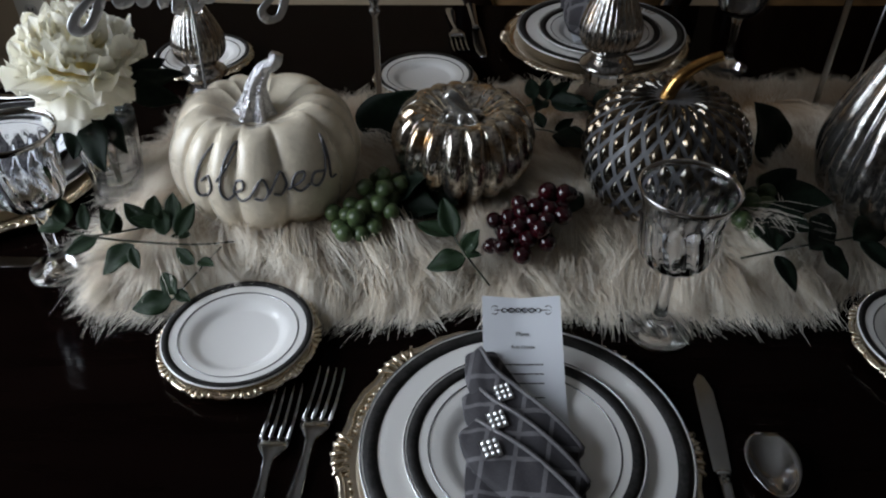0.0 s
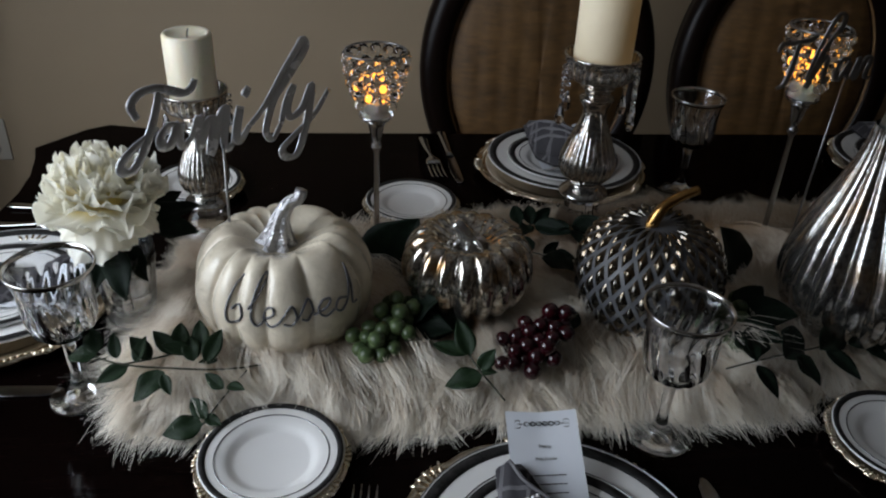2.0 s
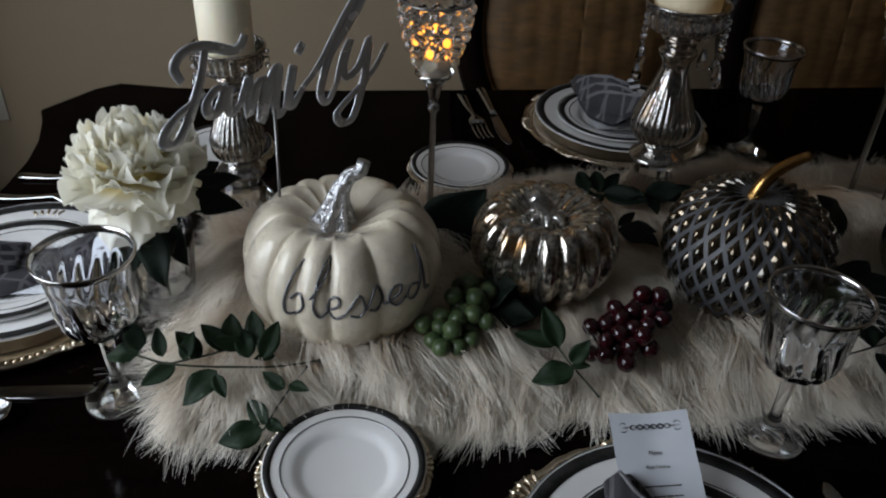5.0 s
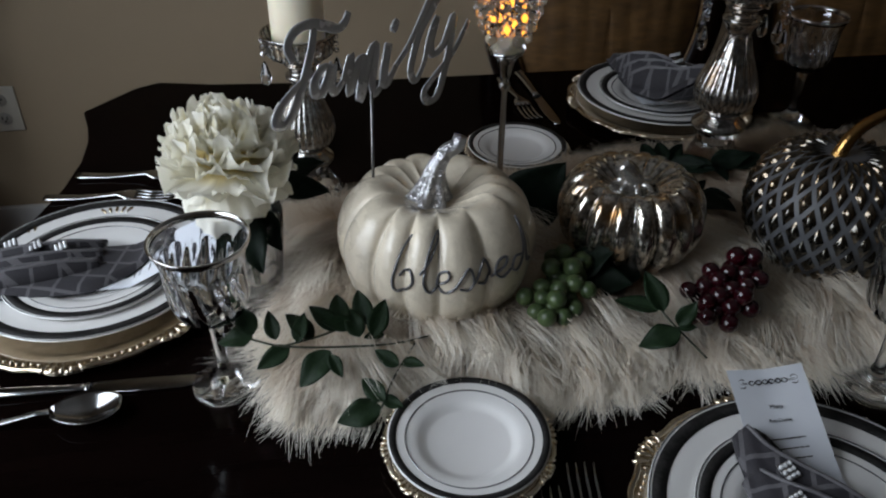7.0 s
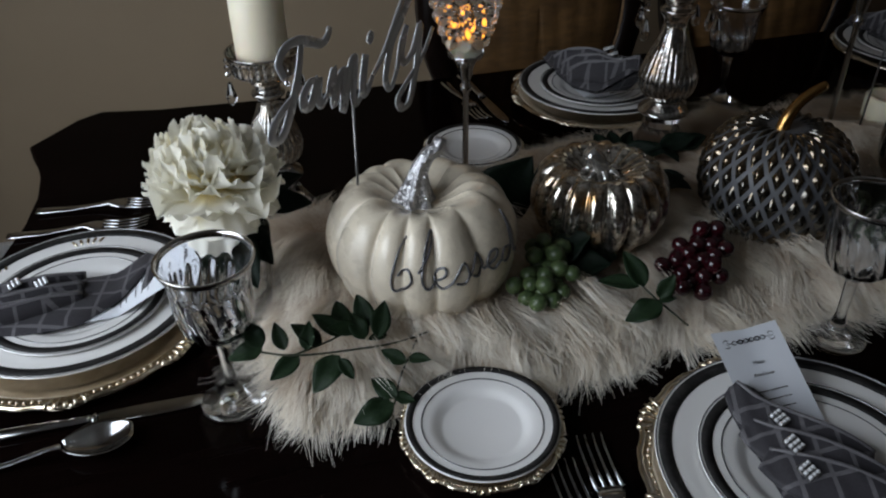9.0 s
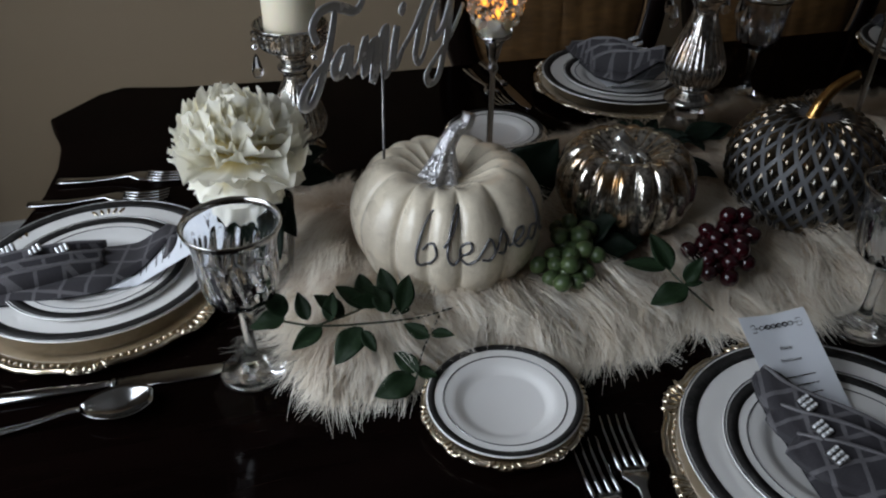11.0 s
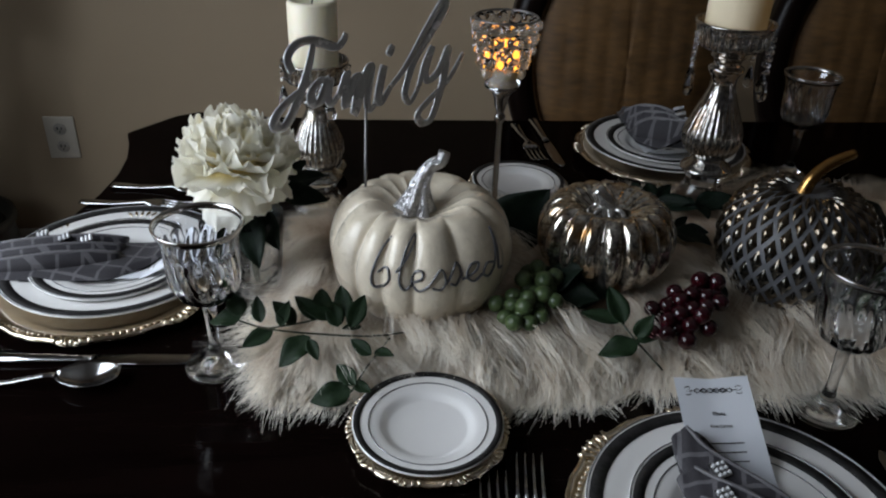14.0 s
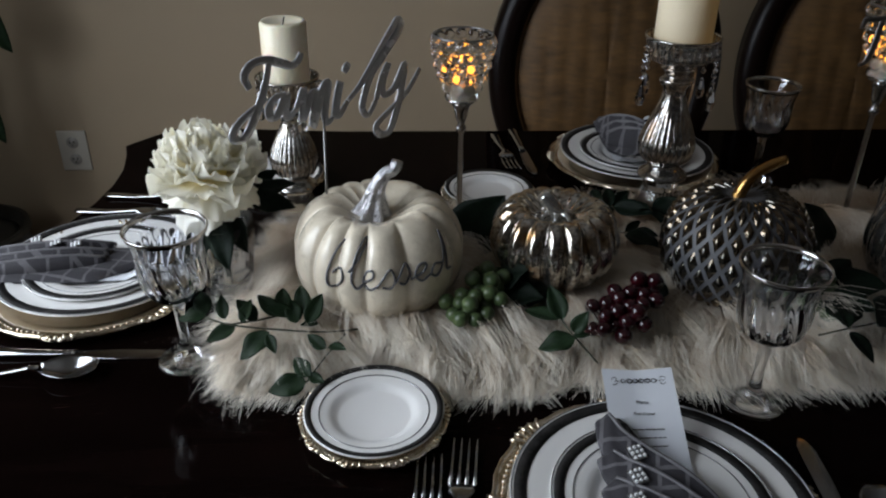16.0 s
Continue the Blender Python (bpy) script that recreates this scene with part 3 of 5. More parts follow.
# ---- plates and chargers ----
def plate_bits(parent, r, h, z0, well, band, lines, seg=72):
    """A rimmed plate on parent: body, dark band, fine metal lines."""
    top = [(0, 0.003), (well - 0.003, 0.003), (well, 0.0037), (well + 0.0030, 0.0054), (well + 0.0060, h * 0.54), (well + 0.0085, h * 0.63), (well + 0.012, h * 0.69), (r - 0.002, h), (r, h - 0.0006), (r - 0.001, h - 0.0022)]
    under = [(well + 0.013, h * 0.69 - 0.004), (well + 0.004, 0.001), (well - 0.002, 0), (0, 0)]
    body = part("plate", lathe(top + under, seg), PORCELAIN, parent, m=pose(0, 0, z0))

    def rim_z(q):
        a, b = (well + 0.012, h * 0.69), (r - 0.002, h)
        return a[1] + (b[1] - a[1]) * (q - a[0]) / (b[0] - a[0])

    def strip(q0, q1):
        return lathe([(q0, rim_z(q0) + 0.0002), (q0, rim_z(q0) + 0.0005), (q1, rim_z(q1) + 0.0005), (q1, rim_z(q1) + 0.0002)], seg)

    if band:
        part("marbled_band", strip(*band), BAND, body, "marbled charcoal band")
    for q in lines:
        part("metal_line", strip(q - 0.0007, q + 0.0007), PLATINUM, body)
    return body


def ornate_charger(name, r, lobes, parent_label, place, group, turn=0.0):
    """A gilt tray with a scalloped rim of beads and curls."""
    c = thing(name, place, parent_label, "charger", group, turn=turn)
    edge = lambda a: 1 + 0.028 * abs(math.cos(lobes * a / 2)) ** 0.8 - 0.030 * abs(math.sin(lobes * a)) ** 3
    prof = [(0, 0.002), (r * 0.70, 0.002), (r * 0.76, 0.006), (r * 0.86, 0.011), (r * 0.955, 0.0135), (r * 0.965, 0.012), (r * 0.86, 0.008), (r * 0.7, 0.0), (0, 0.0)]
    part("tray", lathe(prof, 144, lambda a, q, z: q * (edge(a) if q > 0.9 * r else 1)), GOLD, c)
    k = r / 0.163
    mould = [Vector((r * edge(t * math.pi / 72) * 0.965 * math.cos(t * math.pi / 72), r * edge(t * math.pi / 72) * 0.965 * math.sin(t * math.pi / 72), 0.0135)) for t in range(145)]
    part("moulded_edge", tube(mould, 0.0036 * k ** 0.5, 8), GOLD, c, "rounded scalloped moulding")
    bm, shells = bmesh.new(), bmesh.new()
    per = 15
    for i in range(lobes):
        for j in range(per):
            a = 2 * math.pi * (i + (j + 0.5) / per) / lobes
            q = r * edge(a) * (0.925 - 0.012 * math.sin(math.pi * (j + 0.5) / per))
            big = (0.0017 + 0.0012 * math.sin(math.pi * (j + 0.5) / per)) * k ** 0.5
            ball(big, (q * math.cos(a), q * math.sin(a), 0.0138), 1, (1, 1, 0.75), bm)
        a0 = 2 * math.pi * i / lobes
        for j in range(-2, 3):
            a = a0 + j * 0.034 / k ** 0.5
            q = r * (1.012 - 0.006 * abs(j))
            line = [(q * s * math.cos(a0 + (a - a0) * (2 - 1.1 * (1 - s) * 8)), q * s * math.sin(a0 + (a - a0) * (2 - 1.1 * (1 - s) * 8)), 0.0150 + 0.0025 * math.sin(math.pi * (1.0 - s) / 0.1)) for s in (1.0, 0.97, 0.94, 0.91)]
            tube(line, [0.0030 * k ** 0.5, 0.0028 * k ** 0.5, 0.0022 * k ** 0.5, 0.001], 6, shells)
    tagged(part("beading", bm, GOLD, c, "fine row of beads"), kind="stuff")
    tagged(part("shell_ornament", shells, GOLD, c, "raised shells along the rim"), kind="stuff")
    return c


def place_setting(place, turn, off=(0.0, 0.0), cloth=(0.0, 0.0), slide=0.0, bulk=1.0, group="place settings"):
    """A charger with two plates set a little off its middle, a napkin and a menu card."""
    x, y = place
    ornate_charger("charger_plate", 0.161, 8, "champagne-gold charger plate with ornate beaded rim", (x, y, TABLE), group, turn)
    dinner = thing("dinner_plate", (x + off[0], y + off[1], TABLE + 0.006), "white porcelain dinner plate with marbled charcoal band", "plate", group)
    plate_bits(dinner, 0.147, 0.0145, 0, 0.097, (0.1305, 0.1435), (0.1457,))
    salad = thing("salad_plate", (x + 0.8 * off[0], y + 0.8 * off[1], TABLE + 0.0102), "white porcelain salad plate with marbled charcoal band", "plate", group)
    plate_bits(salad, 0.107, 0.0125, 0, 0.062, (0.0930, 0.1035), (0.1057, 0.0845))
    napkin_and_menu(x + cloth[0], y + cloth[1], TABLE + 0.0145, turn, group, slide, bulk)


def fold_sheet(line, width, lift, thick=0.003, rows=7):
    """A soft fold of cloth lying along a line, higher in its middle."""
    bm = bmesh.new()
    pts = smooth_line(line, 6)
    top, low = [], []
    for i, q in enumerate(pts):
        way = (pts[min(i + 1, len(pts) - 1)] - pts[max(i - 1, 0)]).normalized()
        side = Vector((-way.y, way.x, 0)).normalized()
        taper = 0.15 + 0.85 * math.sin(math.pi * min(1, 0.08 + 0.86 * i / (len(pts) - 1))) ** 0.7
        a, b = [], []
        for j in range(rows):
            s = j / (rows - 1) * 2 - 1
            z = lift * taper * ((s + 1) / 2) ** 0.8 * (1 - 0.95 * max(0, (s - 0.62) / 0.38) ** 3) + 0.0008 * math.sin(i * 0.9 + j)
            a.append(bm.verts.new(q + side * s * width * taper / 2 + Vector((0, 0, z + thick))))
            b.append(bm.verts.new(q + side * s * width * taper / 2))
        top.append(a), low.append(b)
    for grid in (top, low):
        for i in range(len(pts) - 1):
            for j in range(rows - 1):
                bm.faces.new((grid[i][j], grid[i][j + 1], grid[i + 1][j + 1], grid[i + 1][j]))
    for i in range(len(pts) - 1):
        for j in (0, rows - 1):
            bm.faces.new((top[i][j], top[i + 1][j], low[i + 1][j], low[i][j]))
    for i in (0, len(pts) - 1):
        for j in range(rows - 1):
            bm.faces.new((top[i][j], top[i][j + 1], low[i][j + 1], low[i][j]))
    return bm


def text_mesh(words, size):
    data = bpy.data.curves.new("lettering", "FONT")
    data.body, data.size, data.align_x, data.extrude = words, size, "CENTER", 0.0001
    ob = bpy.data.objects.new("lettering", data)
    scene.collection.objects.link(ob)
    bpy.context.view_layer.update()
    me = bpy.data.meshes.new_from_object(ob.evaluated_get(bpy.context.evaluated_depsgraph_get()))
    bpy.data.objects.remove(ob)
    me.materials.append(PRINT)
    return me


PIN = STONE = None


def napkin_and_menu(x, y, z, turn, group, slide=0.0, bulk=1.0):
    global PIN, STONE
    nap = thing("napkin", (x, y, z), "grey trellis-patterned napkin folded with three rhinestone pins", "napkin", group, turn=turn)
    nap.matrix_basis = nap.matrix_basis @ Matrix.Diagonal((1, 1, bulk, 1))
    raised = lambda q: 0.003 + 0.52 * max(0.0, q - 0.046)
    bm = bmesh.new()
    for z0 in (0.0, 0.009):
        rows = []
        for i in range(25):
            v = -0.150 + 0.243 * i / 24
            x0 = -0.043 + 0.004 * math.sin(v * 40) + (0.012 * ((v - 0.074) / 0.019) ** 2 if v > 0.074 else 0)
            x1 = 0.054 - 0.004 * abs(v + 0.04) / 0.1 if v < 0.006 else 0.053 - 0.80 * (v - 0.006)
            rows.append([bm.verts.new((x0 + (x1 - x0) * j / 10, v, raised(v) + z0 * (0.25 if j in (0, 10) or i in (0, 24) else 1))) for j in range(11)])
        for i in range(24):
            for j in range(10):
                bm.faces.new((rows[i][j], rows[i][j + 1], rows[i + 1][j + 1], rows[i + 1][j]))
    part("folded_base", bm, NAPKIN, nap)
    for k, (dy, w) in enumerate(((slide, 0.036), (slide - 0.034, 0.040), (slide - 0.070, 0.046))):
        line = [(-0.036 - 0.003 * k, 0.086 + dy, 0.006), (-0.027, 0.060 + dy, 0.007), (-0.004, 0.036 + dy, 0.0075), (0.026, 0.008 + dy, 0.007), (0.052, -0.014 + dy, 0.005)]
        if slide:
            line = [(-0.040 + 0.020 * k, 0.086 + slide, 0.005), (-0.036 + 0.021 * k, 0.045 + slide, 0.007), (-0.030 + 0.022 * k, 0.0 + slide, 0.007), (-0.026 + 0.024 * k, -0.045 + slide, 0.006), (-0.026 + 0.026 * k, -0.080 + slide, 0.004)]
        line = [(px, py, pz + raised(py)) for px, py, pz in line]
        part("diagonal_fold", fold_sheet(line, w, 0.021, rows=11), NAPKIN, nap)
        way_line = smooth_line(line, 6)
        edge = []
        for i, q in enumerate(way_line):
            way = (way_line[min(i + 1, len(way_line) - 1)] - way_line[max(i - 1, 0)]).normalized()
            side = Vector((-way.y, way.x, 0)).normalized()
            taper = 0.15 + 0.85 * math.sin(math.pi * min(1, 0.08 + 0.86 * i / (len(way_line) - 1))) ** 0.7
            edge.append(q + side * 0.68 * w * taper / 2 + Vector((0, 0, 0.021 * 0.86 * taper + 0.0024)))
        part("rolled_edge", tube(edge, 0.0021, 8), NAPKIN_PLAIN, nap, "paler satin hem")
    if slide:
        part("rolled_end", tube(smooth_line([(-0.040, 0.084, 0.014), (-0.010, 0.089, 0.020), (0.022, 0.080, 0.014)], 6), [0.006 + 0.004 * math.sin(math.pi * i / 12) for i in range(13)], 10), NAPKIN, nap, "dark rolled end")
    if PIN is None:
        PIN = to_mesh("rhinestone_pin", box((0.0165, 0.0165, 0.0016), (0, 0, 0), 0.0005), STEEL, False)
        STONE = to_mesh("rhinestone", ball(0.0023, (0, 0, 0.0018), 1), RHINESTONE, False)
    for px, py in ((-0.011, 0.043 + slide), (-0.018, 0.012 + slide), (-0.025, -0.018 + slide)):
        pin = part("rhinestone_pin", PIN, None, nap, "square pin of nine rhinestones", m=pose(px, py, raised(py) + 0.0262, 14, 0, 20))
        for i in range(9):
            part("rhinestone", STONE, None, pin, m=pose((i % 3 - 1) * 0.0052, (i // 3 - 1) * 0.0052, 0))
    menu = thing("menu_card", (x, y, z), "creased white printed menu card tucked behind the napkin", "menu", group, turn=turn)
    bm = bmesh.new()
    w, h, rows = 0.076, 0.193, 24
    bend = lambda s: 0.0016 + 0.52 * max(0, -0.050 + s * h - 0.046)
    for low in (0, 1):
        g = []
        for i in range(rows + 1):
            s = i / rows
            row = []
            for j in range(9):
                u = j / 8 - 0.5
                row.append(bm.verts.new((0.011 + u * w, -0.050 + s * h, bend(s) + 0.007 * abs(u) - 0.0004 * low)))
            g.append(row)
        for i in range(rows):
            for j in range(8):
                bm.faces.new((g[i][j], g[i][j + 1], g[i + 1][j + 1], g[i + 1][j]))
    paper = part("paper", bm, PAPER, menu)

    def on_paper(v):
        s = (v + 0.050) / h
        return pose(0.011, v, bend(s) + 0.0016, math.degrees(math.atan(0.52)) if v > 0.046 else 0, 0, 0)

    for v, words, size in ((0.108, "Menu", 0.0056), (0.097, "First Course", 0.0044)):
        part("printed_words", text_mesh(words, size), None, paper, m=on_paper(v))
    for v, words in ((0.083, (11, 12, 12, 9, 7)), (0.075, (9, 7, 12, 6, 4, 13)), (0.067, (12, 13, 10, 11)), (0.055, (8, 6, 9)), (0.048, (10, 13, 6))):
        u = -0.5 * sum(words) - 0.65 * (len(words) - 1) + 6 * (v < 0.06)
        for w in words:
            part("printed_word", box((w * 0.001, 0.0011, 0.0002)), PRINT, paper, m=on_paper(v) @ pose((u + w / 2) * 0.00095, 0, 0))
            u += w + 1.3
    bm = bmesh.new()
    for phase in (0, 1):
        line = [Vector((0.0010 * s, 0.0021 * math.sin(s * 0.48 + 3.14 * phase), 0)) for s in range(-20, 21)]
        tube(line, [0.0003 + 0.0004 * abs(math.cos(s * 0.31)) for s in range(41)], 5, bm)
    for sx in (-1, 1):
        for sy in (-1, 1):
            curl = [Vector((sx * (0.0255 + 0.0052 * math.cos(2.6 - t * 0.42) * (1 - t / 24)), sy * (0.0022 - 0.0034 * math.sin(2.6 - t * 0.42) * (1 - t / 24)), 0)) for t in range(15)]
            tube(curl, [0.0005 + 0.0006 * math.sin(math.pi * t / 14) for t in range(15)], 5, bm)
        tube([Vector((sx * 0.029, 0, 0)), Vector((sx * 0.0315, 0.0006, 0)), Vector((sx * 0.034, 0, 0))], [0.0004, 0.0011, 0.0003], 5, bm)
    part("printed_scroll", bm, PRINT, paper, "printed scroll ornament", m=on_paper(0.131))


place_setting((0.065, 0.425), 0, (0.008, 0.007), (0.0, 0.003))
place_setting((-0.605, 0.88), -90, (-0.002, 0.030), (0.0, 0.020), -0.08)
place_setting((0.262, 1.292), 180, (0.014, 0.028), (0.008, 0.016), 0.0, 2.1)
place_setting((0.975, 1.292), 180, (0.010, 0.024), (0.006, 0.016), 0.0, 2.1)


def bread_setting(x, y):
    ornate_charger("small_charger", 0.082, 10, "small champagne-gold charger with beaded rim", (x, y, TABLE), "bread plates")
    b = thing("bread_plate", (x, y, TABLE + 0.011), "white porcelain bread plate with charcoal band", "plate", "bread plates")
    plate_bits(b, 0.0765, 0.0130, 0, 0.041, (0.0685, 0.0752), (0.0598,))


for x, y in ((-0.207, 0.569), (-0.028, 1.14), (-0.395, 1.215), (0.497, 0.56)):
    bread_setting(x, y)


# ---- flatware ----
def fork(place, turn, scale=1.0):
    f = thing("fork", place, "polished steel dinner fork on the dark table", "fork", "flatware", turn=turn)
    prof = [(0, -0.190, 0.004, 0.0075), (0, -0.180, 0.004, 0.0085), (0, -0.14, 0.0035, 0.0065), (0, -0.105, 0.006, 0.004), (0, -0.088, 0.0085, 0.0045), (0, -0.074, 0.0075, 0.0135), (0, -0.062, 0.006, 0.0152)]
    bm = bmesh.new()
    rings = []
    for _, y, z, w in prof:
        t = 0.0014 if w > 0.01 else 0.002
        rings.append([bm.verts.new((sx * w, y, z + sz * t)) for sx, sz in ((-1, -0.3), (-0.6, -1), (0.6, -1), (1, -0.3), (1, 0.3), (0.6, 1), (-0.6, 1), (-1, 0.3))])
    for lo, hi in zip(rings, rings[1:]):
        for j in range(8):
            bm.faces.new((lo[j], lo[(j + 1) % 8], hi[(j + 1) % 8], hi[j]))
    bm.faces.new(rings[0]), bm.faces.new(rings[-1])
    part("handle", bm, STEEL, f)
    for i in range(4):
        x = -0.0123 + 0.0082 * i
        bm = tube([(x, -0.064, 0.0062), (x, -0.04, 0.003), (x, -0.015, 0.004), (x, 0.0, 0.0085)], [0.0024, 0.0021, 0.0018, 0.0009], 6)
        part("tine", bm, STEEL, f)
    return f


def knife(place, turn):
    k = thing("knife", place, "polished steel dinner knife with plain handle", "knife", "flatware", turn=turn)
    blade = [(-0.008, -0.115), (0.008, -0.115), (0.0105, -0.06), (0.0095, -0.02), (0.004, -0.003), (-0.002, 0.0), (-0.008, -0.012), (-0.0085, -0.06)]
    part("blade", slab(blade, 0.0012, 0.0034, 0.0007), STEEL, k)
    part("handle", tube([(0, -0.118, 0.004), (0, -0.13, 0.004), (0, -0.18, 0.0045), (0, -0.225, 0.0045), (0, -0.232, 0.0045)], [0.006, 0.0062, 0.0075, 0.0088, 0.005], 10, flat=(Vector((0, 0, 1)), 0.5)), STEEL, k)
    part("collar", lathe([(0.0066, -0.002), (0.0076, -0.001), (0.0076, 0.001), (0.0066, 0.002)], 16), STEEL, k, m=pose(0, -0.117, 0.004, 90, 0, 0) @ Matrix.Diagonal((1, 0.5, 1, 1)))
    return k


def spoon(place, turn):
    s = thing("spoon", place, "polished steel spoon reflecting the window", "spoon", "flatware", turn=turn)
    bm = bmesh.new()
    top, low = [], []
    for i in range(13):
        v = i / 12
        w = 0.0250 * math.sqrt(max(0, math.sin(math.pi * min(1, v * 0.94 + 0.03)))) * (0.82 + 0.24 * v)
        a, b = [], []
        for j in range(11):
            u = j / 10 * 2 - 1
            dip = 0.0125 * (1 - u * u) * math.sin(math.pi * min(1, v * 0.9 + 0.08))
            a.append(bm.verts.new((u * w, -0.062 + 0.066 * v, 0.0145 - dip)))
            b.append(bm.verts.new((u * w, -0.062 + 0.066 * v, 0.0132 - dip)))
        top.append(a), low.append(b)
    for g in (top, low):
        for i in range(12):
            for j in range(10):
                bm.faces.new((g[i][j], g[i][j + 1], g[i + 1][j + 1], g[i + 1][j]))
    for i in range(12):
        for j in (0, 10):
            bm.faces.new((top[i][j], top[i + 1][j], low[i + 1][j], low[i][j]))
    for i in (0, 12):
        for j in range(10):
            bm.faces.new((top[i][j], top[i][j + 1], low[i][j + 1], low[i][j]))
    part("bowl", bm, STEEL, s)
    part("handle", tube([(0, -0.063, 0.0135), (0, -0.075, 0.0135), (0, -0.11, 0.007), (0, -0.16, 0.0045), (0, -0.195, 0.005), (0, -0.2, 0.005)], [0.0042, 0.0035, 0.0038, 0.006, 0.0075, 0.004], 10, flat=(Vector((0, 0, 1)), 0.45)), STEEL, s)
    return s


fork((-0.148, 0.513, TABLE), -4)
fork((-0.109, 0.534, TABLE), -7)
knife((0.253, 0.530, TABLE), -4)
spoon((0.290, 0.446, TABLE), -5)
knife((-0.462, 0.702, TABLE), -92)
spoon((-0.542, 0.6685, TABLE), -87)
fork((-0.50, 1.138, TABLE), -98)
fork((-0.53, 1.085, TABLE), -96)
fork((0.032, 1.255, TABLE), 186)
knife((0.068, 1.24, TABLE), 184)


# ---- stemware ----
def goblet(place):
    """Swirl-cut bowl on a drawn stem, with a bright metal band inside and outside its flared lip."""
    g = thing("wine_goblet", place, "clear swirl-cut crystal goblet with platinum banded rim", "goblet", "crystal goblets")
    outer = smooth_line([(q, z, 0) for q, z in ((0.0335, 0.0), (0.0345, 0.0018), (0.031, 0.0042), (0.018, 0.009), (0.0105, 0.016), (0.0068, 0.027), (0.0056, 0.042), (0.0062, 0.060), (0.0068, 0.074), (0.0085, 0.083), (0.0115, 0.0875), (0.0215, 0.092), (0.0315, 0.101), (0.0368, 0.114), (0.0384, 0.129), (0.0386, 0.144), (0.0396, 0.158), (0.0422, 0.170), (0.0462, 0.1815))], 4)
    inner = smooth_line([(q, z, 0) for q, z in ((0.0452, 0.1818), (0.0411, 0.170), (0.0384, 0.158), (0.0373, 0.144), (0.0371, 0.129), (0.0355, 0.115), (0.0303, 0.103), (0.0205, 0.0955), (0.0105, 0.0925))], 4)
    bm = bmesh.new()
    seg, rings = 112, []
    for k, (line, deep) in enumerate(((outer, 0.055), (inner, 0.0))):
        for q in line:
            fade = max(0.0, min(1.0, (q.y - 0.088) / 0.012, (0.160 - q.y) / 0.014))
            ring = []
            for i in range(seg):
                a = 2 * math.pi * i / seg
                wave = math.sin(14 * a + 75 * q.y)
                r = q.x * (1 + deep * fade * (abs(wave) ** 0.6 * (1 if wave > 0 else -1) * 0.6 - 0.3))
                ring.append(bm.verts.new((r * math.cos(a), r * math.sin(a), q.y)))
            rings.append(ring)
    for lo, hi in zip(rings, rings[1:]):
        for i in range(seg):
            j = (i + 1) % seg
            bm.faces.new((lo[i], lo[j], hi[j], hi[i]))
    bm.faces.new(rings[0]), bm.faces.new(rings[-1])
    part("glass_body", bm, CRYSTAL, g)
    band = [(0.0447, 0.1765), (0.0466, 0.1818), (0.0463, 0.1826), (0.0451, 0.1824), (0.0430, 0.1765), (0.0426, 0.1768), (0.0448, 0.1829), (0.0462, 0.1832), (0.0471, 0.1822), (0.0451, 0.1763)]
    part("platinum_rim", lathe(band, 96, closed=True), RIM_METAL, g, "platinum banded rim")
    return g


one = goblet((-0.439, 0.694, TABLE + 0.0006))
for x, y in ((0.225, 0.594), (0.468, 1.208)):
    copy_thing(one, pose(x, y, TABLE + 0.0006))


# ---- pumpkins ----
def gourd_surface(r, h, n, groove, dimple, power=0.6, wobble=0.0, over=0.0):
    """Point of a ribbed pumpkin at angle a (0 towards the front) and polar angle p, about its middle."""
    def at(a, p):
        w = a + wobble * math.sin(3 * a + 1.3)
        rib = 1 - groove * (1 - abs(math.sin(n * w / 2)) ** power) * min(1, math.sin(p) * 1.6 + 0.15) * (1 + over * max(0.0, 1.45 - p))
        q = r * math.sin(p) ** (0.62 if p > 1.57 else 0.78) * rib if 0 < p < math.pi else 0
        z = h * math.cos(p) - dimple * math.exp(-(p / 0.42) ** 2) * h
        if p > 2.2:
            z = max(z, -h * 0.93)
        return Vector((q * math.sin(a), -q * math.cos(a), z))
    return at


def surface_mesh(at, seg=192, rows=48):
    bm = bmesh.new()
    grid = [[bm.verts.new(at(2 * math.pi * i / seg, 0.02 + (math.pi - 0.04) * j / rows)) for i in range(seg)] for j in range(rows + 1)]
    for j in range(rows):
        for i in range(seg):
            k = (i + 1) % seg
            bm.faces.new((grid[j][i], grid[j + 1][i], grid[j + 1][k], grid[j][k]))
    bm.faces.new(grid[0]), bm.faces.new(grid[-1][::-1])
    return bm


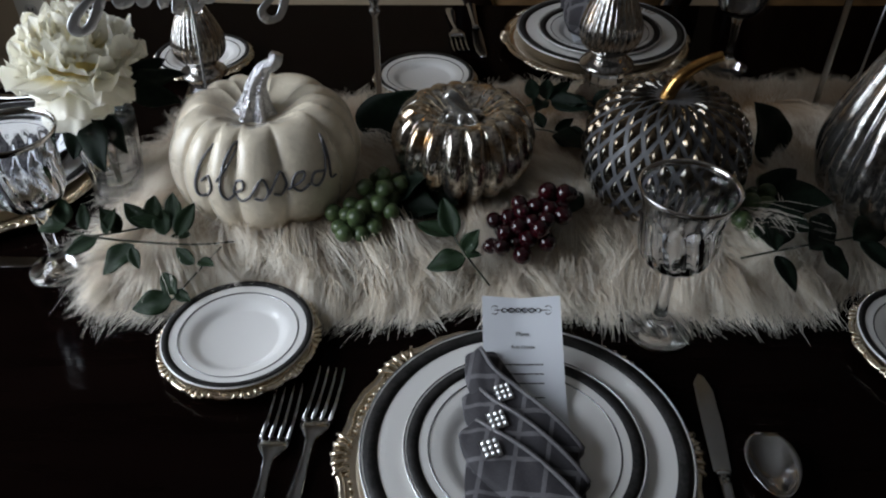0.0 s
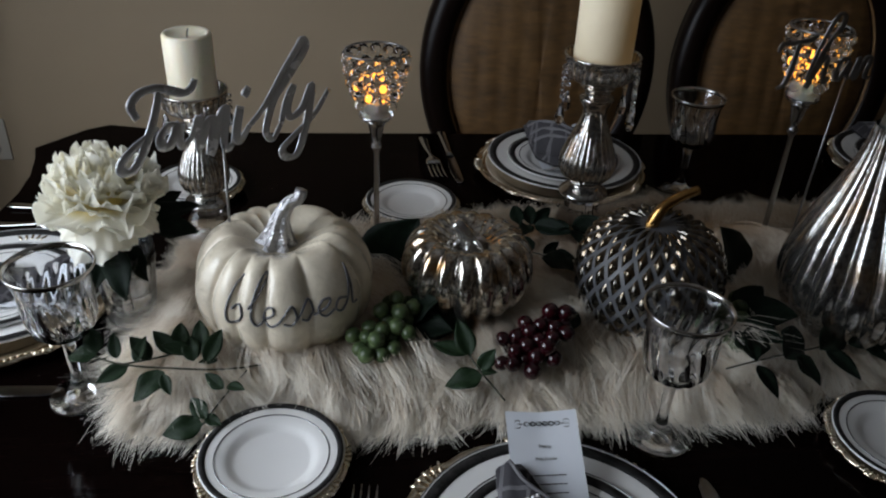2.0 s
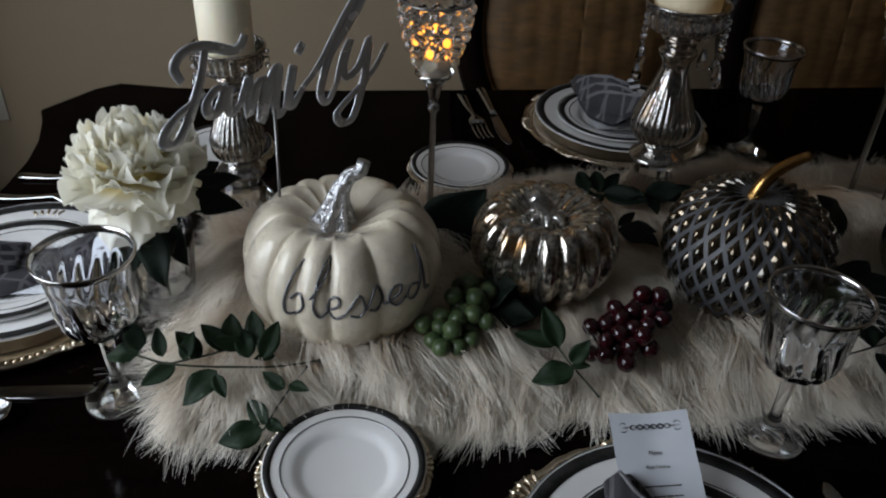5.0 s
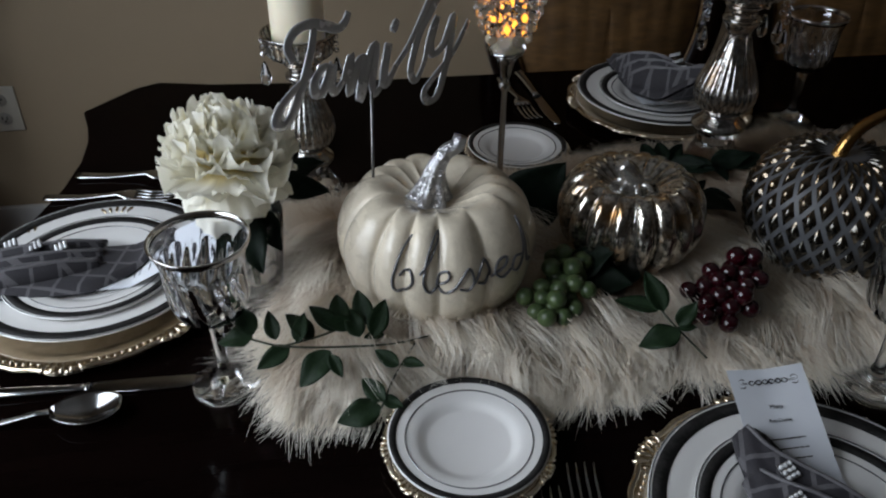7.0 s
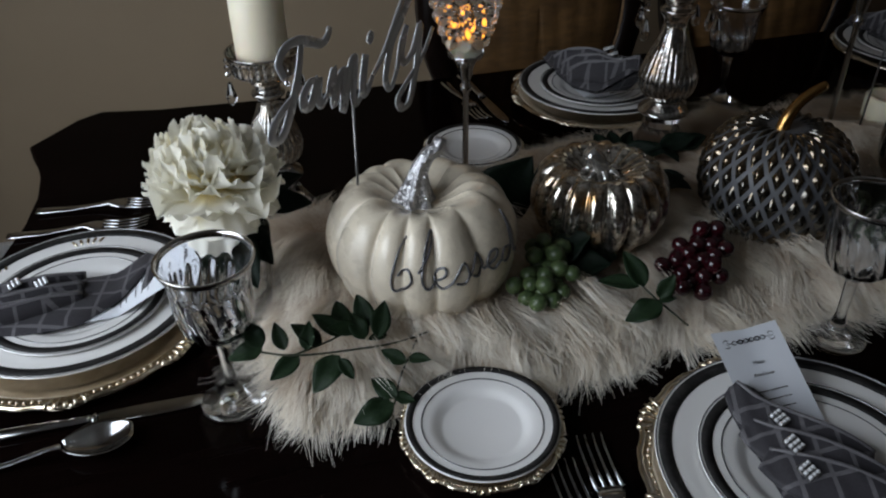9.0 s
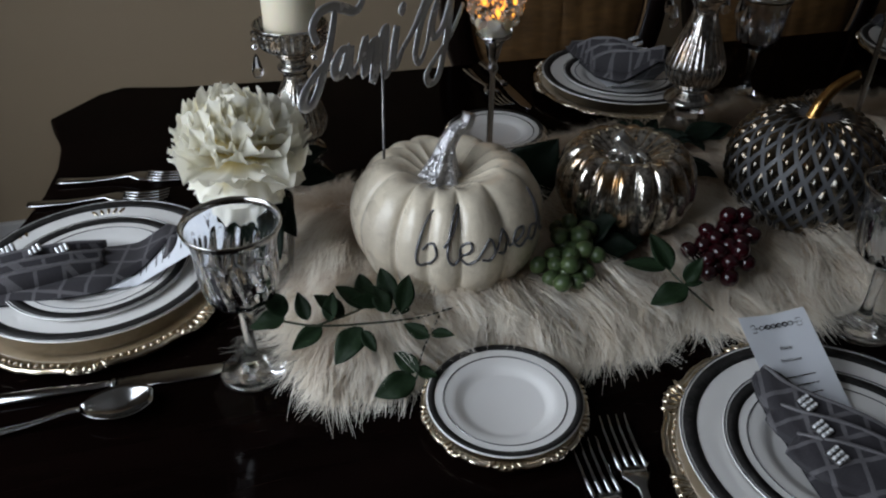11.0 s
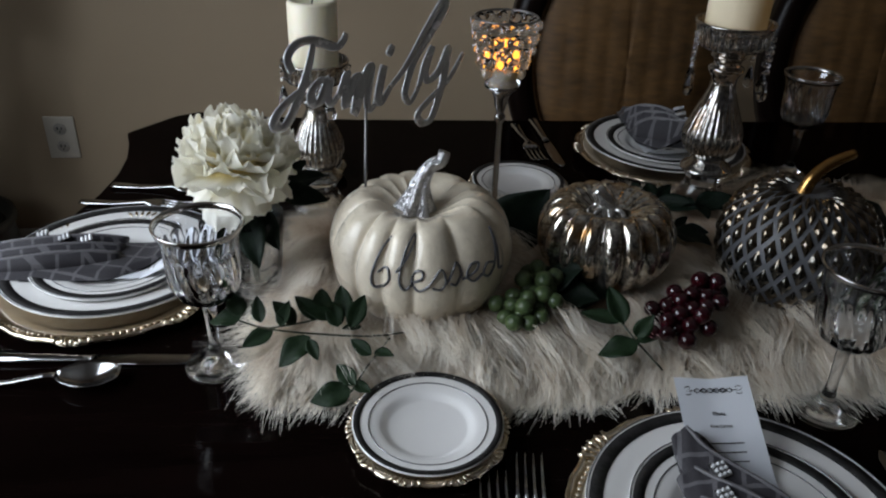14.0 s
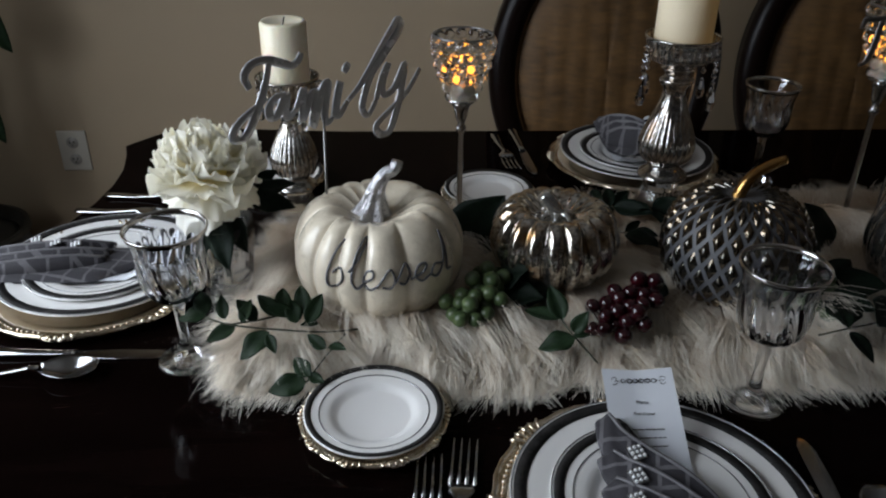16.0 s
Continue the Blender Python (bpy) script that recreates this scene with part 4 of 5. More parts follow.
# cream pumpkin with the word "blessed"
white = thing("cream_pumpkin", (-0.206, 0.79, 0.863), "pearl cream pumpkin lettered blessed, with silver glitter stem", "pumpkin")
white_at = gourd_surface(0.1095, 0.081, 13, 0.078, 0.50, 0.48, 0.16, 1.9)
part("pumpkin_body", surface_mesh(white_at, 260, 56), PEARL, white)
stem_line = smooth_line([(-0.008, 0.004, 0.035), (-0.004, 0.004, 0.060), (0.000, 0.004, 0.080), (0.010, 0.005, 0.097), (0.022, 0.006, 0.104), (0.026, 0.008, 0.114)], 5)
bm = bmesh.new()
rings = []
for i, q in enumerate(stem_line):
    v = i / (len(stem_line) - 1)
    way = (stem_line[min(i + 1, len(stem_line) - 1)] - stem_line[max(i - 1, 0)]).normalized()
    side = way.cross(Vector((0, 1, 0))).normalized()
    over = side.cross(way)
    r = 0.0098 + 0.017 * (1 - v) ** 5 - 0.0030 * v
    rings.append([bm.verts.new(q + (side * math.cos(t * math.pi / 15) + over * math.sin(t * math.pi / 15)) * r * (1 + (0.10 + 0.22 * (1 - v) ** 3) * math.cos(6 * t * math.pi / 15 + 2.2 * v))) for t in range(30)])
for lo, hi in zip(rings, rings[1:]):
    for j in range(30):
        bm.faces.new((lo[j], lo[(j + 1) % 30], hi[(j + 1) % 30], hi[j]))
bm.faces.new(rings[-1])
part("stem", bm, GLITTER, white, "twisted silver glitter stem")
# strokes of each letter: degrees round the front, millimetres above the middle
LETTERS = {
    "b": [(-25, 52), (-29, 40), (-32, 14), (-31, 0), (-26, 0), (-21, 12), (-23, 24), (-29, 16)],
    "l": [(-17, 22), (-10, 40), (-7, 52), (-9, 54), (-13, 40), (-15, 14), (-12, 2), (-8, 6)],
    "e": [(-8, 8), (-2, 16), (-2, 24), (-6, 21), (-8, 9), (-4, 1), (1, 6)],
    "s": [(1, 6), (9, 25), (12, 12), (9, 3), (4, 5)],
    "s again": [(12, 8), (20, 27), (23, 14), (19, 4), (15, 7)],
    "e again": [(23, 8), (32, 16), (34, 24), (29, 23), (26, 12), (30, 4), (36, 10)],
    "d": [(46, 18), (40, 20), (37, 10), (41, 5), (47, 18), (54, 50), (52, 30), (50, 8), (54, 6)],
}
for stroke in LETTERS.values():
    line = []
    for q in smooth_line([(a, z, 0) for a, z in stroke], 16):
        p = math.acos(max(-1, min(1, q.y / 81)))
        a = radians(q.x)
        line.append(white_at(a, p) + Vector((math.sin(a), -math.cos(a), 0)) * 0.0010)
    part("letter", tube(line, 0.0014, 6), INK, white, "glittered pewter handwriting")

# small silvered glass pumpkin
small = thing("glass_pumpkin", (0.024, 0.808, 0.865), "ribbed silver mercury-glass pumpkin with clear stem", "pumpkin")
part("pumpkin_body", surface_mesh(gourd_surface(0.085, 0.061, 18, 0.13, 0.62, 0.85), 320, 44), MERCURY, small)
bm = tube(smooth_line([(0, 0, 0.012), (-0.002, 0, 0.035), (-0.012, 0.0, 0.052), (-0.020, 0, 0.060)], 5), [0.016 - 0.0005 * i for i in range(16)], 12)
part("stem", bm, STEM_SILVER, small, "bright silvered glass stem")
for i in range(7):
    a = 2 * math.pi * i / 7
    part("sepal", tube(smooth_line([(0, 0, 0.030), (0.014 * math.cos(a), 0.014 * math.sin(a), 0.036), (0.024 * math.cos(a), 0.024 * math.sin(a), 0.030)], 4), [0.006, 0.006, 0.0055, 0.005, 0.0045, 0.004, 0.0035, 0.003, 0.002], 8), STEM_SILVER, small)

# grey pumpkin with mirrored diamonds
lattice = thing("diamond_pumpkin", (0.256, 0.782, 0.866), "smoke grey pumpkin quilted with mirrored bronze diamonds", "pumpkin")
lattice_at = gourd_surface(0.0915, 0.076, 1, 0.0, 0.10)
part("pumpkin_body", surface_mesh(lattice_at, 96, 40), SMOKE, lattice)
COLS, ROWS_D = 23, 10
for row in range(ROWS_D):
    p0 = 0.32 + row * 0.245
    bm = bmesh.new()
    wide, tall = math.pi / COLS * 0.66, 0.245 * 0.80
    grid = []
    for i in range(-3, 4):
        for j in range(-3, 4):
            s, t = (i + j) / 6, (i - j) / 6
            a, p = wide * s, p0 + tall * t
            out = 0.0046 * (1 - (abs(i) / 3) ** 2.2) * (1 - (abs(j) / 3) ** 2.2)
            q = lattice_at(a, p)
            grid.append(bm.verts.new(q + q.normalized() * (out + 0.0003)))
    for i in range(6):
        for j in range(6):
            k = i * 7 + j
            bm.faces.new((grid[k], grid[k + 1], grid[k + 8], grid[k + 7]))
    me = to_mesh("facet", bm, FACET)
    for col in range(COLS):
        part("facet", me, None, lattice, m=pose(0, 0, 0, 0, 0, 360 / COLS * (col + 0.5 * (row % 2))))
part("stem", tube(smooth_line([(-0.012, -0.002, 0.060), (-0.006, -0.002, 0.080), (0.006, 0.0, 0.096), (0.024, 0.002, 0.107), (0.043, 0.004, 0.114)], 5), [0.0088 - 0.00016 * i for i in range(21)], 12), GOLD_STEM, lattice, "curved antique gold stem")

# tall silvered gourd
tall = thing("glass_gourd", (0.538, 0.760, TABLE + 0.022), "tall ribbed mercury-glass gourd with curved neck", "gourd")
gourd_profile = [(0, 0.0), (0.05, 0.0), (0.082, 0.018), (0.102, 0.050), (0.108, 0.085), (0.101, 0.122), (0.083, 0.160), (0.062, 0.198), (0.044, 0.235), (0.033, 0.262), (0.027, 0.280), (0.024, 0.292)]
dense = [Vector(q) for q in smooth_line([(r, z, 0) for r, z in gourd_profile], 4)]
bm = lathe([(max(q.x, 0), q.y) for q in dense], 192, lambda a, r, z: r * (1 - 0.10 * (1 - abs(math.sin(9 * a)) ** 0.7)))
for v in bm.verts:
    v.co.x += -0.03 * max(0, v.co.z - 0.12) / 0.17
part("gourd_body", bm, MERCURY_COOL, tall)
part("neck", tube(smooth_line([(-0.030, 0, 0.288), (-0.026, 0, 0.315), (-0.010, 0, 0.345), (0.020, 0, 0.355), (0.034, 0, 0.335)], 5), [0.020 - 0.0004 * i for i in range(21)], 14), DARK_SILVER, tall, "tarnished curled neck")


# ---- candles ----
STRAND_BEAD = to_mesh("strand_bead", ball(0.0042, sub=1), CRYSTAL, False)
LONG_DROP = to_mesh("crystal_drop", lathe([(0, 0.0), (0.003, -0.004), (0.0075, -0.022), (0.0055, -0.0305), (0, -0.034)], 8), CRYSTAL, False)


def drop_chain(parent, at, beads):
    """A hanging string of crystal beads that ends in a long drop."""
    x, y, z = at
    for i in range(beads):
        part("strand_bead", STRAND_BEAD, None, parent, m=pose(x, y, z - 0.006 - 0.0088 * i, 0, 0, 25 * i))
    part("crystal_drop", LONG_DROP, None, parent, "hanging crystal drop", m=pose(x, y, z - 0.0055 - 0.0088 * beads))


def candlestick(place, scale, lift, label, drops, neck=0.0, beads=3):
    c = thing("candle_holder", place, label, "candle holder", "mercury candle holders")
    prof = [(0, 0.030), (0.034, 0.030), (0.036, 0.036), (0.026, 0.044), (0.022, 0.050), (0.028, 0.054), (0.038, 0.064), (0.0425, 0.078), (0.041, 0.094), (0.032, 0.118), (0.022, 0.140), (0.017, 0.156), (0.024, 0.164), (0.024, 0.169), (0.018, 0.173), (0.020, 0.180), (0.025, 0.185), (0.022, 0.190), (0.040, 0.196), (0.048, 0.203), (0.050, 0.222), (0.054, 0.230), (0.051, 0.231), (0.047, 0.216), (0, 0.212)]
    prof = [(r * scale, z * scale + (neck if z > 0.16 else 0.6 * neck if z > 0.15 else 0.25 * neck if z > 0.13 else 0)) for r, z in prof]
    dense = smooth_line([(r, z, 0) for r, z in prof], 3)
    fl = lambda a, r, z: r * (1 - 0.05 * (1 - abs(math.sin(13 * a)) ** 0.7) * (1 if 0.052 < z / scale < 0.135 or 0.195 < (z - neck) / scale < 0.228 else 0))
    part("baluster", lathe([(max(q.x, 0), q.y) for q in dense], 208, fl), MERCURY_COOL, c, m=pose(0, 0, lift))
    foot = [(0, 0), (0.046, 0), (0.047, 0.004), (0.036, 0.012), (0.026, 0.022), (0.030, 0.0295), (0, 0.0295)]
    part("glass_foot", lathe([(r * scale, z * (scale + lift / 0.0295)) for r, z in foot], 12), CRYSTAL, c, "clear faceted glass foot", smooth=False)
    for a in drops:
        drop_chain(c, (0.054 * scale * math.cos(a), 0.054 * scale * math.sin(a), 0.222 * scale + neck + lift), beads)
    return c


def pillar(place, r, h, wax=None):
    p = thing("pillar_candle", place, "ivory pillar candle standing in a silver holder", "candle", "pillar candles")
    prof = [(0, 0), (r - 0.002, 0), (r, 0.003), (r, h - 0.004), (r - 0.003, h), (r * 0.8, h - 0.002), (r * 0.45, h - 0.006), (0, h - 0.008)]
    part("wax", lathe(prof, 48, lambda a, q, z: q * (1 + 0.006 * math.sin(3 * a + 20 * z))), wax or WAX, p)
    part("wick", tube([(0, 0, h - 0.009), (0.001, 0, h - 0.002), (0.003, 0, h + 0.004)], 0.001, 6), PRINT, p)


candlestick((-0.342, 1.04, 0.783), 0.88, 0.024, "silver mercury-glass candle holder with crystal drops", [2.9, 0.3, 5.2])
pillar((-0.342, 1.04, 0.807 + 0.2135 * 0.88), 0.033, 0.096)
candlestick((0.226, 1.012, 0.785), 1.0, 0.045, "tall silver mercury-glass candle holder with crystal drops", [3.3, 0.0, 0.5, 5.6, 2.2], 0.015, 6)
pillar((0.226, 1.012, 0.845 + 0.2135 * 1.0), 0.0405, 0.19, WAX_LIT)

pillar((0.635, 1.0, TABLE), 0.036, 0.075)
BEAD = to_mesh("crystal_bead", ball(0.0083, sub=2), CRYSTAL)


def votive(place):
    v = thing("crystal_votive", place, "tall votive holder beaded with crystals, amber light inside", "candle holder", "crystal votives")
    stem = [(0, 0), (0.042, 0), (0.043, 0.003), (0.02, 0.008), (0.006, 0.016), (0.0042, 0.03), (0.0042, 0.178), (0.0075, 0.183), (0.0075, 0.188), (0.0048, 0.193), (0.0085, 0.203), (0.0105, 0.215), (0.0135, 0.222), (0.012, 0.228), (0.0, 0.228)]
    part("stem", lathe(stem, 28), STEEL, v)
    rows = 6
    for k in range(rows):
        q = k / (rows - 1)
        r, z = 0.0165 + 0.0235 * math.sin(q * 1.45), 0.234 + 0.080 * q
        count = max(8, int(2 * math.pi * r / 0.0172))
        for i in range(count):
            a = 2 * math.pi * (i + 0.5 * (k % 2)) / count
            part("crystal_bead", BEAD, None, v, m=pose(r * math.cos(a), r * math.sin(a), z, 20 * k, 0, math.degrees(a)))
    part("rim_ring", tube([Vector((0.0412 * math.cos(t * math.pi / 24), 0.0412 * math.sin(t * math.pi / 24), 0.3222)) for t in range(49)], 0.0016, 6), DARK_SILVER, v)
    part("cup_floor", lathe([(0, 0.229), (0.016, 0.229), (0.017, 0.232), (0, 0.232)], 24), STEEL, v)
    t = part("tea_light", lathe([(0, 0.2325), (0.017, 0.2325), (0.0175, 0.250), (0.013, 0.252), (0, 0.250)], 24), WAX, v)
    for i, (a, q, z) in enumerate(((0.3, 0.010, 0.262), (2.2, 0.014, 0.268), (4.1, 0.012, 0.258), (5.3, 0.018, 0.276), (1.2, 0.019, 0.284), (3.2, 0.020, 0.279), (4.6, 0.009, 0.291))):
        part("amber_bulb", ball(0.0042, sub=2, squash=(1, 1, 1.3)), FLAME, t, "small glowing amber bulb", m=pose(q * math.cos(a), q * math.sin(a), z))
        part("bulb_wire", tube([(0.004 * math.cos(a), 0.004 * math.sin(a), 0.250), (q * math.cos(a), q * math.sin(a), z - 0.004)], 0.0006, 5), DARK_SILVER, t)
    return v


vot = votive((-0.089, 0.993, TABLE))
copy_thing(vot, pose(0.527, 1.0, TABLE) @ Matrix.Diagonal((1, 1, 1.12, 1)))


# ---- silver word signs ----
def script_sign(name, origin, along, strokes, stick, label, material, width=0.0042):
    """Cut-out handwriting: strokes in millimetres along the sign and above the origin, on a thin stick."""
    s = thing(name, (0, 0, 0), label, "sign")
    e = Vector((*along, 0)).normalized()
    across = Vector((-e.y, e.x, 0))
    at = lambda u, v: Vector(origin) + e * u * 0.001 + Vector((0, 0, v * 0.001))
    for stroke in strokes:
        line = smooth_line([at(u, v) for u, v in stroke], 7)
        n = len(line)
        r = [width * (0.62 + 0.38 * math.sin(math.pi * min(1, (i + 1) / n))) * (0.8 + 0.35 * abs((line[min(i + 1, n - 1)] - line[max(i - 1, 0)]).normalized().z)) for i in range(n)]
        part("letter", tube(line, r, 10, flat=(across, 0.26)), material, s)
    part("stick", tube([at(*stick[0]), at(*stick[1])], 0.0016, 8), DARK_SILVER, s, "thin metal stick")
    return s


FAMILY = [
    [(34, 82), (29, 97), (39, 108), (56, 110), (74, 104), (91, 97), (101, 101), (106, 109)],
    [(62, 106), (56, 87), (47, 67), (36, 47), (24, 31), (14, 27), (7, 33), (12, 43), (26, 53), (41, 60), (55, 68)],
    [(78, 62), (69, 66), (57, 56), (57, 45), (67, 44), (81, 65), (78, 47), (82, 37), (92, 44)],
    [(92, 42), (106, 67), (101, 30), (116, 57), (123, 54), (115, 18), (133, 60), (141, 64), (134, 30), (137, 17), (146, 22)],
    [(146, 22), (160, 64), (151, 33), (155, 22), (170, 37)],
    [(166, 74), (174, 84)],
    [(170, 37), (193, 55), (226, 93), (247, 115), (255, 123), (259, 114), (248, 100), (226, 79), (209, 62), (198, 40), (193, 22), (202, 11), (216, 27)],
    [(216, 27), (226, 55), (238, 70), (227, 44), (232, 31), (250, 39), (266, 64), (260, 33), (251, 6), (238, -19), (222, -20), (215, -7), (236, 7), (268, 25), (294, 53)],
]
script_sign("family_sign", (-0.365, 0.73, 1.0), (0.215, 0.20), FAMILY, ((132, 26), (124, -215)), "brushed silver cut-out sign reading Family on a stick", SILVER, 0.0057)
THANK = [
    [(-2, 100), (2, 112), (14, 112), (40, 116), (50, 122)],
    [(26, 113), (24, 80), (18, 56), (8, 50)],
    [(50, 60), (60, 110), (72, 146), (82, 148), (84, 136), (70, 108), (60, 80), (54, 50), (66, 84), (76, 92), (76, 68), (80, 56), (88, 62)],
    [(112, 88), (100, 88), (94, 70), (102, 60), (112, 84), (112, 66), (118, 60)],
    [(120, 60), (126, 90), (126, 60), (136, 88), (144, 86), (142, 64), (150, 60)],
]
script_sign("thankful_sign", (0.448, 0.95, 1.0), (1.0, 0.12), THANK, ((112, 62), (104, -205)), "dark silver cut-out script sign on a thin stick", DARK_SILVER)


# ---- leaves and sprays ----
def leaf_mesh(name, width, fold, droop, material, wave=0.0):
    """A pointed leaf one metre long along y, folded at its midrib, with some thickness."""
    bm = bmesh.new()
    top, low = [], []
    for i in range(13):
        v = i / 12
        w = width * 0.5 * math.sin(math.pi * v ** 0.85) ** 0.8 * (1 - 0.25 * v) if 0 < i < 12 else 0.004
        a, b = [], []
        for j in range(7):
            u = j / 3 - 1
            z = fold * abs(u) * w - droop * v * v + wave * math.sin(9 * v) * abs(u) * w - 0.012 * (1 - min(1, abs(u) * 3))
            a.append(bm.verts.new((u * w, v, z)))
            b.append(bm.verts.new((u * w, v, z - 0.012)))
        top.append(a), low.append(b)
    for g in (top, low):
        for i in range(12):
            for j in range(6):
                bm.faces.new((g[i][j], g[i][j + 1], g[i + 1][j + 1], g[i + 1][j]))
    for i in range(12):
        for j in (0, 6):
            bm.faces.new((top[i][j], top[i + 1][j], low[i + 1][j], low[i][j]))
    return to_mesh(name, bm, material)


LEAVES = [leaf_mesh("leaf", 0.66, 0.30, 0.08, LEAF, 0.2), leaf_mesh("leaf", 0.70, 0.22, 0.12, LEAF, -0.2), leaf_mesh("leaf", 0.60, 0.35, 0.04, LEAF)]
LEAVES_BLACK = [leaf_mesh("leaf", 0.62, 0.3, 0.12, LEAF_BLACK, 0.2), leaf_mesh("leaf", 0.50, 0.4, 0.05, LEAF_BLACK)]
BROAD = leaf_mesh("leaf", 0.80, 0.18, 0.25, LEAF_BLACK, 0.15)
LONG = leaf_mesh("leaf", 0.42, 0.35, 0.05, LEAF_BLACK, 0.25)
RNG = random.Random(11)


def set_leaf(parent, mesh, base, tip, roll=None, wide=1.0):
    b, t = Vector(base), Vector(tip)
    y = (t - b).normalized()
    x = y.cross(Vector((0, -0.5, 0.86)))
    x = x.normalized() if x.length > 0.05 else Vector((1, 0, 0))
    z = x.cross(y)
    m = Matrix((x, y, z)).transposed().to_4x4()
    size = (t - b).length
    roll = RNG.uniform(-18, 18) if roll is None else roll
    return part("leaf", mesh, None, parent, m=Matrix.Translation(b) @ m @ pose(0, 0, 0, 0, roll, 0) @ Matrix.Diagonal((size * wide, size, size, 1)))


def spray(name, label, stems, leaves, meshes, grow=1.03):
    s = thing(name, (0, 0, 0), label, "leaf spray")
    for stem in stems:
        part("twig", tube(smooth_line(stem, 5), 0.0011, 6), TWIG, s)
    for x0, y0, z0, x1, y1, z1 in leaves:
        b, t = Vector((x0, y0, z0)), Vector((x1, y1, z1))
        set_leaf(s, RNG.choice(meshes), b, b + (t - b) * grow)
    return s


spray("leaf_spray", "dark green silk leaf spray lying on cream fur", [
    [(-0.405, 0.670, 0.838), (-0.374, 0.661, 0.833), (-0.322, 0.664, 0.823), (-0.251, 0.680, 0.808), (-0.153, 0.721, 0.798)],
    [(-0.285, 0.613, 0.785), (-0.269, 0.648, 0.79), (-0.244, 0.679, 0.805)],
    [(-0.374, 0.661, 0.833), (-0.340, 0.672, 0.832), (-0.317, 0.684, 0.83)],
], [
    (-0.402, 0.671, 0.84, -0.440, 0.676, 0.835), (-0.402, 0.674, 0.84, -0.417, 0.702, 0.858), (-0.381, 0.669, 0.835, -0.387, 0.690, 0.858),
    (-0.368, 0.662, 0.83, -0.402, 0.645, 0.82), (-0.321, 0.680, 0.83, -0.349, 0.702, 0.85), (-0.317, 0.684, 0.83, -0.320, 0.719, 0.85),
    (-0.292, 0.686, 0.83, -0.299, 0.716, 0.855), (-0.287, 0.672, 0.825, -0.270, 0.703, 0.85), (-0.275, 0.680, 0.82, -0.298, 0.678, 0.82),
    (-0.329, 0.657, 0.825, -0.364, 0.631, 0.805), (-0.330, 0.652, 0.825, -0.319, 0.632, 0.81), (-0.264, 0.643, 0.81, -0.288, 0.660, 0.82),
    (-0.261, 0.648, 0.81, -0.239, 0.633, 0.816), (-0.281, 0.617, 0.79, -0.303, 0.644, 0.80), (-0.283, 0.621, 0.79, -0.263, 0.608, 0.788),
    (-0.285, 0.613, 0.787, -0.331, 0.605, 0.78),
    (-0.345, 0.668, 0.832, -0.372, 0.693, 0.85), (-0.305, 0.684, 0.832, -0.338, 0.683, 0.842), (-0.300, 0.672, 0.826, -0.309, 0.700, 0.846), (-0.360, 0.664, 0.833, -0.352, 0.690, 0.852),
], LEAVES, 0.94)
spray("leaf_sprig", "small dark green silk sprig on cream fur", [[(0.006, 0.685, 0.84), (0.015, 0.660, 0.826), (0.049, 0.623, 0.797)]], [
    (0.012, 0.661, 0.832, 0.000, 0.693, 0.860), (0.007, 0.665, 0.83, -0.028, 0.692, 0.828), (0.022, 0.646, 0.825, 0.036, 0.645, 0.853),
    (0.024, 0.641, 0.82, -0.018, 0.640, 0.81), (0.023, 0.647, 0.82, 0.040, 0.640, 0.825),
], LEAVES)
spray("leaf_spray", "blackish green silk leaf spray beside the tall gourd", [[(0.318, 0.650, 0.812), (0.363, 0.660, 0.815), (0.442, 0.678, 0.817), (0.535, 0.701, 0.815), (0.611, 0.727, 0.81)]], [
    (0.355, 0.653, 0.82, 0.350, 0.707, 0.83), (0.355, 0.660, 0.82, 0.381, 0.717, 0.83), (0.352, 0.645, 0.82, 0.362, 0.602, 0.808),
    (0.391, 0.655, 0.82, 0.435, 0.709, 0.83), (0.408, 0.663, 0.82, 0.424, 0.622, 0.81), (0.444, 0.671, 0.82, 0.496, 0.706, 0.83),
    (0.451, 0.671, 0.82, 0.476, 0.627, 0.81), (0.485, 0.680, 0.82, 0.531, 0.693, 0.83), (0.502, 0.685, 0.82, 0.531, 0.655, 0.81),
    (0.56, 0.71, 0.82, 0.60, 0.75, 0.84), (0.57, 0.71, 0.82, 0.62, 0.69, 0.81),
], LEAVES_BLACK, 1.0)
spray("leaf_spray", "blackish green silk leaves behind the glass pumpkin", [[(0.109, 0.973, 0.815), (0.165, 0.992, 0.82), (0.217, 0.975, 0.82), (0.26, 0.955, 0.82)]], [
    (0.127, 0.985, 0.82, 0.123, 1.022, 0.835), (0.144, 0.985, 0.82, 0.146, 1.022, 0.835), (0.147, 0.985, 0.82, 0.178, 1.010, 0.835),
    (0.175, 0.98, 0.82, 0.19, 0.95, 0.838), (0.138, 0.983, 0.82, 0.127, 0.945, 0.83), (0.205, 0.975, 0.82, 0.25, 0.958, 0.84),
    (0.226, 0.965, 0.82, 0.275, 0.965, 0.835), (0.202, 0.967, 0.82, 0.202, 0.916, 0.83), (0.15, 0.985, 0.82, 0.195, 0.945, 0.83),
], LEAVES_BLACK, 1.05)
